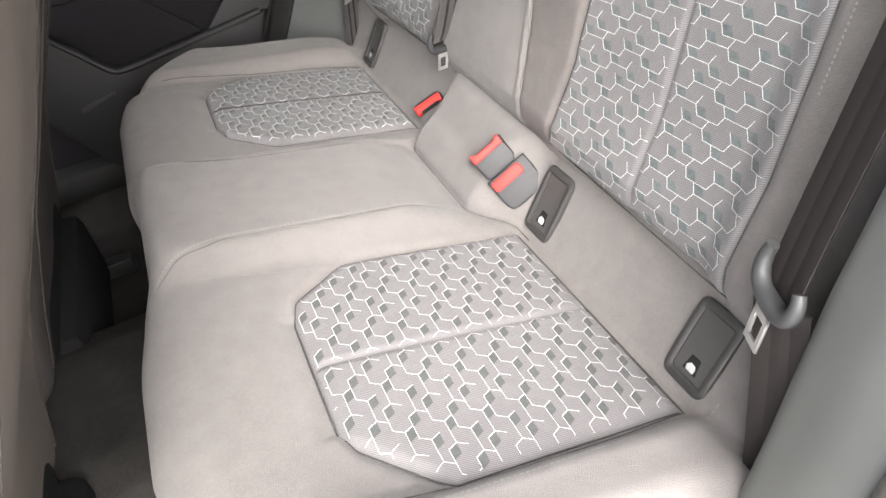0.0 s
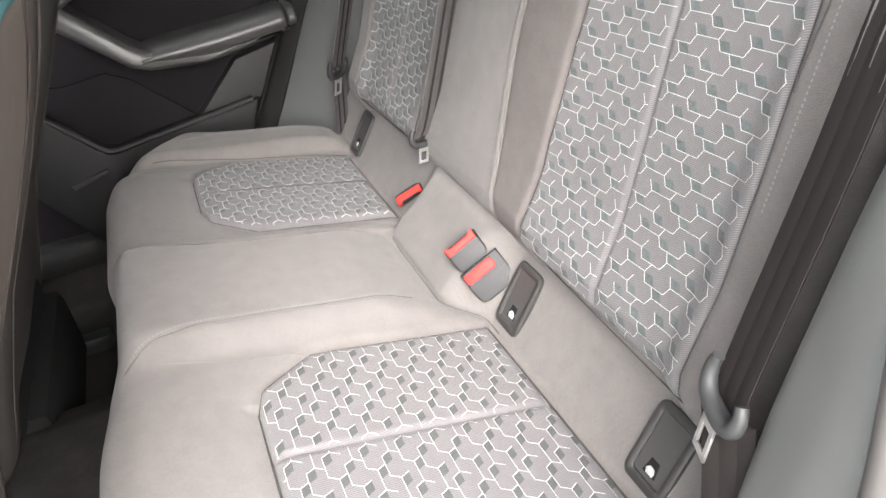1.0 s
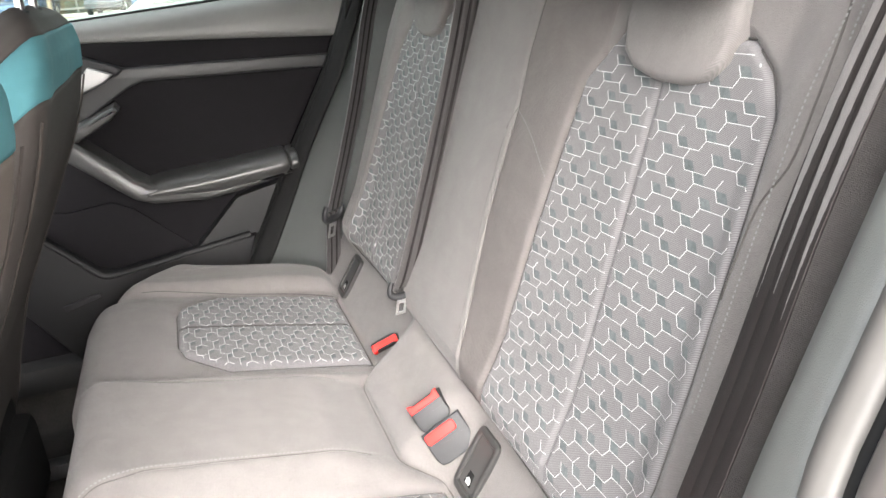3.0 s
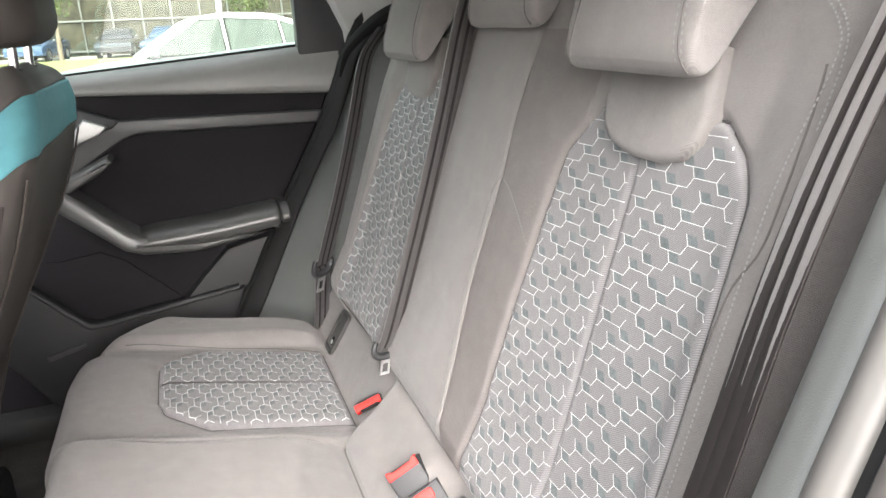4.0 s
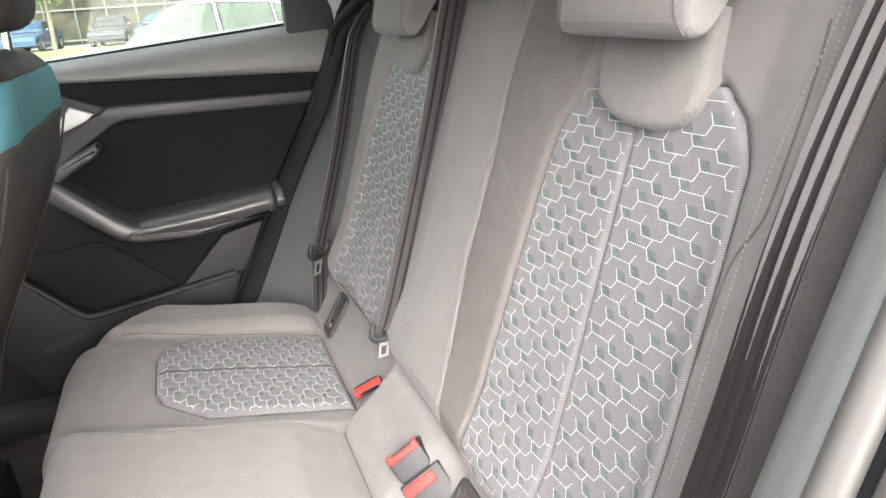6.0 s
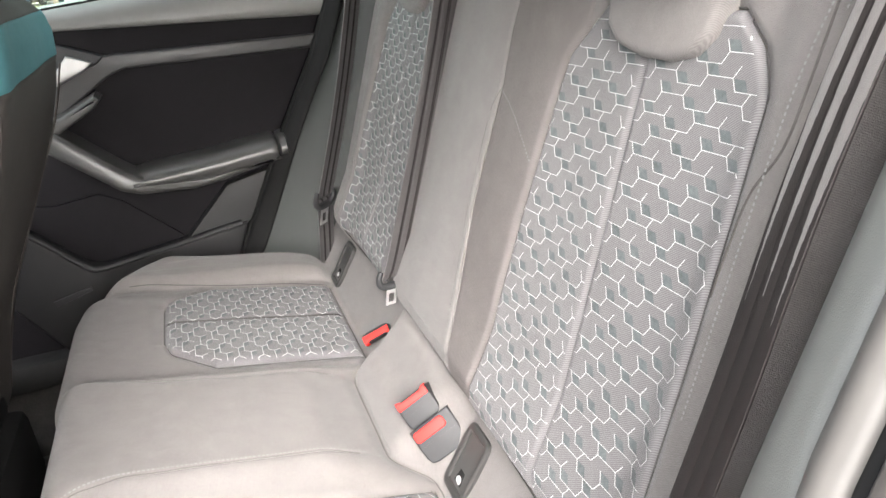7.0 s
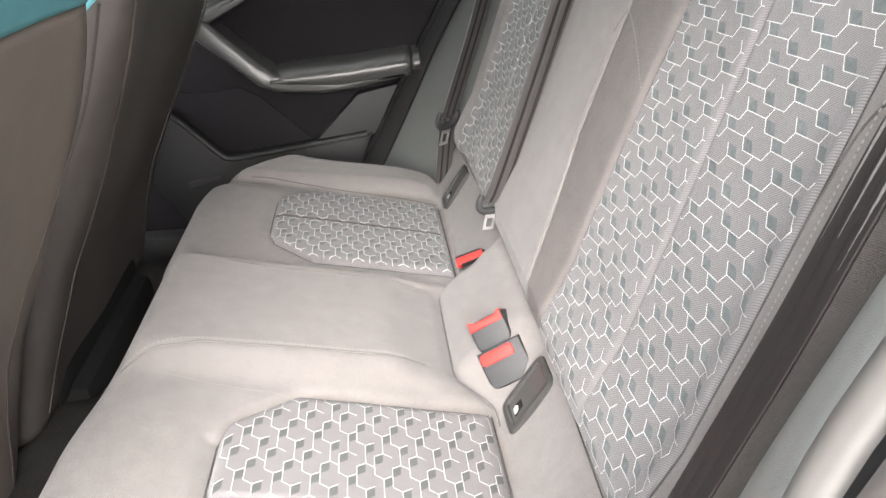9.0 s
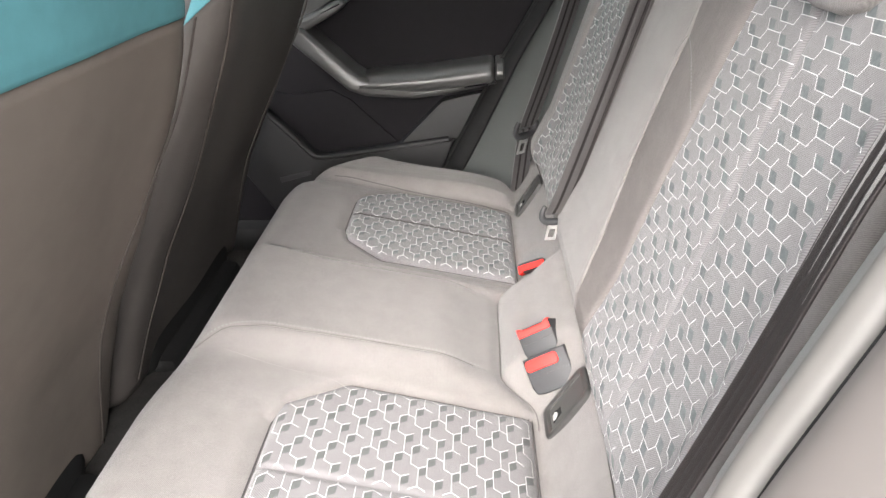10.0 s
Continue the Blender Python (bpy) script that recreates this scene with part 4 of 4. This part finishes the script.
def near_groove(z):
    d = near_out(z)
    e = near_edge(z) - 0.3 * d
    return [(e + 0.01, -0.678 - d, z), (e - 0.013, -0.681 - d, z), (e - 0.016, -0.686 - d, z), (e - 0.012, -0.690 - d, z), (e + 0.01, -0.692 - d, z)]


def near_frame(z):
    d = near_out(z)
    e = near_edge(z) - 0.3 * d
    return [(e + 0.03, -0.686 - d, z), (e - 0.016, -0.689 - d, z), (e - 0.026, -0.698 - d, z), (e - 0.028, -0.72 - d, z), (e - 0.022, -0.76 - d, z), (e + 0.0, -0.80 - d, z), (e + 0.06, -0.84 - d, z), (e + 0.3, -0.865 - d, z)]


loft("side_trim_far", far_prof, 0.45, 1.28, TRIM_SHADED, "smooth grey side trim beside the rear seat", "trim")
loft("trim_edge_shade_far", far_edge_shade, 0.45, 1.26, RUBBER, "black strip for the shade on the side trim's edge by the door", "seal")
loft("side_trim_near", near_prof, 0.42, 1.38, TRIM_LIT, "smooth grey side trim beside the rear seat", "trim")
loft("door_seal_near", near_seal, 0.42, 1.38, SEALGREY, "pale grey door frame seal", "seal")
loft("door_groove_near", near_groove, 0.42, 1.38, RUBBER, "dark rubber groove between seal and door frame", "seal")
loft("door_frame_near", near_frame, 0.35, 1.45, PAINT, "painted metal door frame of the car", "door frame")
bm = bmesh.new()
tube(bm, [(0.094, 0.690, 1.130), (0.104, 0.680, 1.165), (0.112, 0.672, 1.186), (0.138, 0.655, 1.216), (0.186, 0.635, 1.252), (0.26, 0.61, 1.285)], lambda k: 0.003 + 0.015 * math.sin(math.pi * min(1, k * 0.75)), sides=10, n=40, flat=0.8)
tagged(part("arch_seal", bm, RUBBER), "black curved edge above the side trim", "seal", kind="structure")
bm = bmesh.new()
prism(bm, [(0.128, 1.185), (0.30, 1.10), (0.75, 1.10), (0.75, 1.48), (0.0, 1.48), (0.022, 1.42), (0.078, 1.32), (0.100, 1.278), (0.124, 1.225)], lambda p: (p[0], 0.82, p[1]), lambda p: (p[0], 0.738 - 0.25 * (p[1] - 1.17), p[1]), 0.006)
tagged(part("pillar_trim_far", bm, PILLAR), "pale grey rear pillar lining", "trim", kind="structure")

# ---- floor ----
floor_z = table([(-0.80, 0.32), (-0.27, 0.30), (-0.18, 0.43), (-0.12, 0.45), (0.12, 0.45), (0.18, 0.43), (0.27, 0.30), (0.72, 0.30), (0.76, 0.42)])
verts, faces = grid(lambda a, b: (-1.6 + 2.2 * a, -0.72 + 1.48 * b, floor_z(-0.72 + 1.48 * b) + 0.004 * noise.noise((a * 30, b * 30, 0))), 60, 120)
tagged(put("floor", mesh_from("floor", verts, faces, CARPET)), "dark grey carpeted car floor with a middle tunnel", "floor", kind="structure")
bm = bmesh.new()
box(bm, (-0.55, 0.750, 0.425), (1.5, 0.08, 0.07), 0.02)
tagged(part("sill_trim", bm, SILL), "dark grey plastic door sill trim", "trim", kind="structure")

# ---- front seats ----
seat_x = table([(0.30, -0.76), (0.41, -0.70), (0.57, -0.65), (0.69, -0.605), (0.85, -0.522), (0.98, -0.458), (1.05, -0.431), (1.10, -0.417), (1.14, -0.411), (1.17, -0.413), (1.19, -0.424), (1.205, -0.446)])


SEAT_SEAM = table([(0.44, 0.275), (0.535, 0.256), (0.635, 0.229), (0.716, 0.215), (0.785, 0.211), (0.84, 0.222), (0.90, 0.237), (0.95, 0.255), (1.08, 0.262)])


def front_seat(y, bottom, band, label, head, slant, dark):
    f = thing("front_seat", label, "car seat", "front seats")

    def ring(z, grow=0.0):
        x = seat_x(z) + grow
        half = table([(0.30, 0.325), (0.5, 0.325), (0.65, 0.315), (0.75, 0.305), (0.9, 0.292), (1.02, 0.280), (1.06, 0.270), (1.10, 0.257), (1.13, 0.240), (1.16, 0.213), (1.18, 0.185), (1.195, 0.15), (1.205, 0.10)])(z) + grow
        th = table([(0.30, 0.12), (0.9, 0.13), (1.1, 0.10), (1.2, 0.05)])(z)
        prof = [(x - th, -half * 0.6), (x - th * 0.9, -half * 0.9), (x - 0.065, -half), (x - 0.022, -half * 0.99), (x - 0.005, -half * 0.94), (x + 0.004, -half * 0.80), (x, -half * 0.5), (x + 0.002, 0), (x, half * 0.5), (x + 0.004, half * 0.80), (x - 0.005, half * 0.94), (x - 0.022, half * 0.99), (x - 0.065, half), (x - th * 0.9, half * 0.9), (x - th, half * 0.6)]
        dip = slant * ss(0.80, 1.0, z)
        return spline([(p[0], y + p[1], z - dip * max(0.0, x - p[0] - 0.008)) for p in prof], 48)

    def shell(name, z0, z1, n, material, label="", grow=0.0):
        rows = [ring(z0 + (z1 - z0) * i / n, grow) for i in range(n + 1)]
        m = 49
        verts = [p for r in rows for p in r]
        faces = [(i * m + k, i * m + (k + 1) % m, (i + 1) * m + (k + 1) % m, (i + 1) * m + k) for i in range(n) for k in range(m)]
        faces += [tuple(range(m - 1, -1, -1)), tuple(n * m + i for i in range(m))]
        me = mesh_from(name, verts, faces, material)
        me.materials.append(FRONT_SHADED)
        # The far seat takes the shaded cloth all over, the near seat nowhere.
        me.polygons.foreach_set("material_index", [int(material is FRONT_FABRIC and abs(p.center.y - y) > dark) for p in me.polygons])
        return put(name, me, f, label)
    shell("back_shell", bottom, band, 50, FRONT_FABRIC)
    shell("teal_band", band, band + 0.072, 16, TEAL, "teal cloth shoulder band", 0.0015)
    shell("shoulder", band + 0.072, 1.205, 12, FRONT_FABRIC)
    for side in (-1, 1):
        pts = []
        for k in range(12):
            z = bottom + 0.02 + (1.08 - bottom - 0.02) * k / 11
            pts.append((seat_x(z) + 0.0038, y + side * SEAT_SEAM(z), z))
        bm = bmesh.new()
        tube(bm, pts, 0.0017, sides=8, n=60)
        part("side_seam", bm, FRONT_SEAM, f, "dark stitched seam")
    bm = bmesh.new()
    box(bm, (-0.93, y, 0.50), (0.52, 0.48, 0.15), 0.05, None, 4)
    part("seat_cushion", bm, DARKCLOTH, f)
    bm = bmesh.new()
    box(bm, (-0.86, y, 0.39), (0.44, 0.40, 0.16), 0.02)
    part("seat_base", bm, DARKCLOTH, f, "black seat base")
    for side in (-1, 1):
        bm = bmesh.new()
        box(bm, (-0.80, y + side * 0.19, 0.325), (0.42, 0.035, 0.035), 0.006)
        part("seat_rail", bm, BLACK, f, "dark metal seat rail")
    if head:
        bm = bmesh.new()
        box(bm, (-0.455, y + 0.005, 1.325), (0.115, 0.26, 0.195), 0.04, None, 5)
        part("headrest", bm, FRONT_SHADED if dark < 0 else FRONT_FABRIC, f)
        for dy in (-0.06, 0.06):
            bm = bmesh.new()
            tube(bm, [(-0.446, y + dy, 1.16), (-0.440, y + dy, 1.245)], 0.0065, n=6)
            part("headrest_post", bm, CHROME, f, "chrome headrest post")
            bm = bmesh.new()
            tube(bm, [(-0.447, y + dy, 1.175), (-0.446, y + dy, 1.200)], 0.013, n=4)
            part("post_collar", bm, BLACK, f, "black post collar")
    return f


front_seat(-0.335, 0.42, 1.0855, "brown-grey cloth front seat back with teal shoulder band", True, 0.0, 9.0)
front_seat(0.330, 0.46, 1.100, "brown-grey cloth front seat back in a shaded tone with teal shoulder band and headrest", True, 0.75, -1.0)

# ---- car shell ----
# Headliner is out of view; its height limits the daylight inside.
bm = bmesh.new()
prism(bm, [(-1.15, -0.565), (0.75, -0.545), (0.75, 0.57), (-1.15, 0.59)], lambda p: (p[0], p[1], 1.49), lambda p: (p[0], p[1], 1.45), 0.01)
tagged(part("ceiling", bm, HEADLINER), "pale cloth headliner of the car", "ceiling", kind="structure")

bm = bmesh.new()
prism(bm, [(-1.75, 0.28), (-0.905, 0.28), (-0.905, 1.13), (-1.75, 1.09)], lambda p: (p[0], 0.83, p[1]), lambda p: (p[0], 0.76, p[1]), 0.02)
tagged(part("front_door_far", bm, DOORDARK), "closed front door with plain dark lining", "door", kind="structure")
bm = bmesh.new()
prism(bm, [(-0.70, 0.28), (-0.60, 0.28), (-0.56, 1.10), (-0.66, 1.46), (-0.76, 1.46), (-0.68, 1.10)], lambda p: (p[0], -0.81 + 0.25 * max(0, p[1] - 1.1), p[1]), lambda p: (p[0], -0.725 + 0.25 * max(0, p[1] - 1.1), p[1]), 0.01)
tagged(part("pillar_near", bm, PAINT), "painted middle pillar between the near doors", "pillar", kind="structure")
bm = bmesh.new()
prism(bm, [(-1.75, 0.28), (-1.60, 0.28), (-1.48, 0.75), (-1.40, 0.90), (-1.48, 1.05), (-1.75, 1.08)], lambda p: (p[0], 0.755, p[1]), lambda p: (p[0], -0.725, p[1]), 0.01)
tagged(part("dashboard", bm, DOORDARK), "plain dark dashboard closing the cabin's front", "dashboard", kind="structure")

# Unseen rail, set to close the roof's gap and shade the cabin.
bm = bmesh.new()
tube(bm, [(-1.15, -0.60, 1.39), (-0.70, -0.605, 1.42), (-0.30, -0.605, 1.43), (0.10, -0.60, 1.425), (0.40, -0.585, 1.41), (0.75, -0.56, 1.39)], 0.045, sides=12, n=30)
tagged(part("roof_rail_near", bm, PAINT), "unseen painted roof rail above the open door", "roof rail", kind="structure")
bm = bmesh.new()
tube(bm, [(-1.15, 0.62, 1.41), (-0.30, 0.63, 1.43), (0.10, 0.625, 1.43), (0.75, 0.59, 1.41)], 0.045, sides=12, n=30)
tagged(part("roof_rail_far", bm, PAINT), "painted roof rail above the closed door", "roof rail", kind="structure")
# Unseen door, added to keep daylight out of the front footwell.
bm = bmesh.new()
prism(bm, [(-1.75, 0.28), (-0.70, 0.28), (-0.68, 1.10), (-1.75, 1.08)], lambda p: (p[0], -0.83, p[1]), lambda p: (p[0], -0.75, p[1]), 0.02)
tagged(part("front_door_near", bm, DOORDARK), "closed front door with plain dark lining", "door", kind="structure")
bm = bmesh.new()
prism(bm, [(0.36, 1.08), (0.98, 1.05), (0.75, 1.40), (0.24, 1.40)], lambda p: (p[0], -0.80 + 0.55 * (p[1] - 1.05), p[1]), lambda p: (p[0], -0.74 + 0.5 * (p[1] - 1.05), p[1]), 0.01)
tagged(part("rear_pillar_near", bm, PAINT), "painted rear pillar beside the open door", "pillar", kind="structure")

for name, ya, yb in (("rear_side_near", -0.862, -0.80), ("rear_side_far", 0.80, 0.862)):
    bm = bmesh.new()
    prism(bm, [(0.32, 0.30), (1.02, 0.34), (1.06, 0.75), (0.98, 1.06), (0.36, 1.10)], lambda p: (p[0], ya, p[1]), lambda p: (p[0], yb, p[1]), 0.015)
    tagged(part(name, bm, PAINT), "plain painted rear side of the car", "car body", kind="structure")
bm = bmesh.new()
prism(bm, [(0.98, 0.34), (1.04, 0.34), (1.08, 0.75), (1.00, 1.06), (0.95, 1.06), (1.02, 0.75)], lambda p: (p[0], 0.80, p[1]), lambda p: (p[0], -0.80, p[1]), 0.01)
tagged(part("tailgate", bm, PAINT), "plain painted tailgate closing the car", "car body", kind="structure")

# ---- far door window ----
win = tagged(new("window_1"), "clear door window", "window", kind="structure")
bm = bmesh.new()
prism(bm, [(-0.95, 1.10), (0.06, 1.17), (0.10, 1.50), (-0.95, 1.50)], lambda p: (p[0], 0.795 - 0.12 * (p[1] - 1.15), p[1]), lambda p: (p[0], 0.791 - 0.12 * (p[1] - 1.15), p[1]))
part("pane", bm, GLASS, win, smooth=False)
bm = bmesh.new()
tube(bm, [(-0.90, 0.782, 1.128), (-0.44, 0.782, 1.163), (0.02, 0.782, 1.198)], 0.0028, sides=8, n=20)
part("pane_seal", bm, RUBBER, win, "black rubber pane seal")

# ---- outside ----
bm = bmesh.new()
bmesh.ops.create_grid(bm, x_segments=1, y_segments=1, size=400)
tagged(part("ground", bm, PAVING), "pale grey paved yard", "ground", kind="structure")
bm = bmesh.new()
prism(bm, [(-40, 24), (30, 24), (30, 36), (-40, 36)], lambda p: (p[0], p[1], -0.02), lambda p: (p[0], p[1], 0.12))
tagged(part("lawn", bm, GRASS), "mown green lawn strip beside the yard", "grass", kind="structure")


def saloon(paint, label, m):
    """A parked saloon car, nose towards -x."""
    car = thing("parked_car", label, "car", "parked cars")
    bm = bmesh.new()
    low = [(-2.2, 0.32), (-2.25, 0.55), (-2.1, 0.72), (-1.2, 0.86), (-0.72, 0.92), (0.6, 0.96), (1.5, 0.98), (2.15, 0.95), (2.25, 0.7), (2.2, 0.34), (1.75, 0.26), (-1.75, 0.26)]
    prism(bm, low, lambda p: (p[0], 0.86, p[1]), lambda p: (p[0], -0.86, p[1]), 0.07)
    part("body", bm, paint, car)
    bm = bmesh.new()
    roof = [(-0.78, 0.92, 0.80), (-0.05, 1.40, 0.60), (0.35, 1.455, 0.58), (0.9, 1.43, 0.58), (1.25, 1.33, 0.62), (1.85, 0.98, 0.78)]
    ra = [bm.verts.new((x, -w, z)) for x, z, w in roof]
    rb = [bm.verts.new((x, w, z)) for x, z, w in roof]
    bm.faces.new(ra), bm.faces.new(rb[::-1])
    for k in range(len(roof)):
        q = (k + 1) % len(roof)
        bm.faces.new((ra[k], rb[k], rb[q], ra[q]))
    bmesh.ops.recalc_face_normals(bm, faces=bm.faces)
    bmesh.ops.bevel(bm, geom=list(bm.edges), offset=0.05, segments=3, affect="EDGES")
    part("cabin", bm, paint, car)

    def side_y(z):
        return 0.815 - 0.4167 * (z - 0.92)
    panes = [[(-0.58, 0.98), (0.30, 0.99), (0.28, 1.36), (0.05, 1.36)], [(0.38, 0.99), (1.02, 1.01), (0.98, 1.33), (0.36, 1.37)], [(1.08, 1.01), (1.50, 1.03), (1.20, 1.26), (1.04, 1.32)]]
    for side in (-1, 1):
        for o in panes:
            bm = bmesh.new()
            prism(bm, o, lambda p: (p[0], side * (side_y(p[1]) - 0.03), p[1]), lambda p: (p[0], side * (side_y(p[1]) + 0.012), p[1]))
            part("side_window", bm, CARGLASS, car, smooth=False)
            cx, cz = sum(p[0] for p in o) / 4, sum(p[1] for p in o) / 4
            bm = bmesh.new()
            prism(bm, [(cx + (p[0] - cx) * 1.07, cz + (p[1] - cz) * 1.1) for p in o], lambda p: (p[0], side * (side_y(p[1]) - 0.03), p[1]), lambda p: (p[0], side * (side_y(p[1]) + 0.006), p[1]))
            part("window_gasket", bm, CARTRIM, car, smooth=False)
        bm = bmesh.new()
        box(bm, (-0.52, side * 0.95, 0.99), (0.12, 0.16, 0.11), 0.03)
        part("door_mirror", bm, CARDARK, car, "dark door mirror")
        for x in (-1.38, 1.32):
            bm = bmesh.new()
            bmesh.ops.create_cone(bm, cap_ends=True, segments=28, radius1=0.32, radius2=0.32, depth=0.2, matrix=Matrix.Translation((x, side * 0.80, 0.32)) @ Matrix.Rotation(radians(90), 4, "X"))
            w = part("wheel", bm, TYRE, car, "black tyre")
            bm = bmesh.new()
            bmesh.ops.create_cone(bm, cap_ends=True, segments=20, radius1=0.21, radius2=0.19, depth=0.22, matrix=Matrix.Translation((x, side * 0.80, 0.32)) @ Matrix.Rotation(radians(90), 4, "X"))
            part("rim", bm, SATIN, w, "alloy rim")
    car.matrix_world = m
    return car


saloon(CARWHITE, "white saloon car parked in the yard", pose(0.02, 9.4, -0.03, 0, 0, 4))
saloon(CARBLUE, "dark blue car parked before the showroom", pose(-6.5, 41, 0, 0, 0, 80))
saloon(CARDARK, "dark car parked before the showroom", pose(-2.8, 41.5, 0, 0, 0, 85))
saloon(CARBLUE, "dark blue car parked before the showroom", pose(-0.4, 41, 0, 0, 0, 78))

# ---- showroom ----
show = thing("showroom_building", "glass-fronted showroom building with slim metal mullions", "building")
bm = bmesh.new()
box(bm, (-2, 50, 4.0), (70, 8, 8.0))
part("glazing", bm, FACADEGLASS, show, "dark glass front with reflections as blotchy colour", smooth=False)
for k in range(30):
    bm = bmesh.new()
    box(bm, (-24 + k * 1.6, 45.95, 4.0), (0.09, 0.16, 8.0), 0.01)
    part("mullion", bm, FACADE, show)
for z in (0.25, 1.9, 3.6, 5.4):
    bm = bmesh.new()
    box(bm, (-2, 45.93, z), (70, 0.18, 0.10), 0.01)
    part("transom", bm, FACADE, show)
bm = bmesh.new()
box(bm, (-2, 49.5, 8.3), (72, 10, 0.6), 0.05)
part("roof", bm, FACADE, show)
for x in (1.7, -7.6, 9.5):
    p = thing("flag_pole", "white metal pole on the lawn", "pole", "white poles")
    bm = bmesh.new()
    tube(bm, [(x, 30, 0.0), (x, 30, 7.0)], 0.11, sides=12, n=6)
    part("shaft", bm, CARWHITE, p)
    bm = bmesh.new()
    tube(bm, [(x, 30, 0.08), (x, 30, 0.22)], 0.2, sides=12, n=2)
    part("foot", bm, FACADE, p)


def tree(x, y, h, seed):
    rnd = random.Random(seed)
    t = thing("tree", "small leafy tree beside the lawn", "tree", "trees")
    bm = bmesh.new()
    tube(bm, [(x, y, 0), (x + 0.05, y, h * 0.35), (x - 0.04, y, h * 0.8)], lambda k: 0.12 * (1 - 0.75 * k), sides=8, n=10)
    for k in range(6):
        a = k * 1.1
        tube(bm, [(x, y, h * (0.35 + 0.06 * k)), (x + 0.5 * math.cos(a), y + 0.5 * math.sin(a), h * (0.5 + 0.07 * k))], 0.03, sides=5, n=4)
    part("trunk", bm, BARK, t)
    verts, faces = [], []
    for _ in range(2600):
        d = Vector((rnd.gauss(0, 1), rnd.gauss(0, 1), rnd.gauss(0, 1))).normalized() * (rnd.random() ** 0.4)
        lump = 1 + 0.3 * noise.noise(d * 2.5 + Vector((seed, 0, 0)))
        c = Vector((x, y, h * 0.68)) + Vector((d.x * 1.2 * lump, d.y * 1.2 * lump, d.z * h * 0.33 * lump))
        a, b = Vector((rnd.gauss(0, 1), rnd.gauss(0, 1), rnd.gauss(0, 1))).normalized() * 0.07, Vector((rnd.gauss(0, 1), rnd.gauss(0, 1), rnd.gauss(0, 1))).normalized() * 0.05
        i = len(verts)
        verts += [c - a, c + b, c + a, c - b]
        faces.append((i, i + 1, i + 2, i + 3))
    put("crown", mesh_from("crown", verts, faces, LEAF, False), t)


tree(3.1, 33, 4.6, 3)
tree(-5.2, 38, 5.5, 5)
tree(7.5, 37, 5.0, 8)
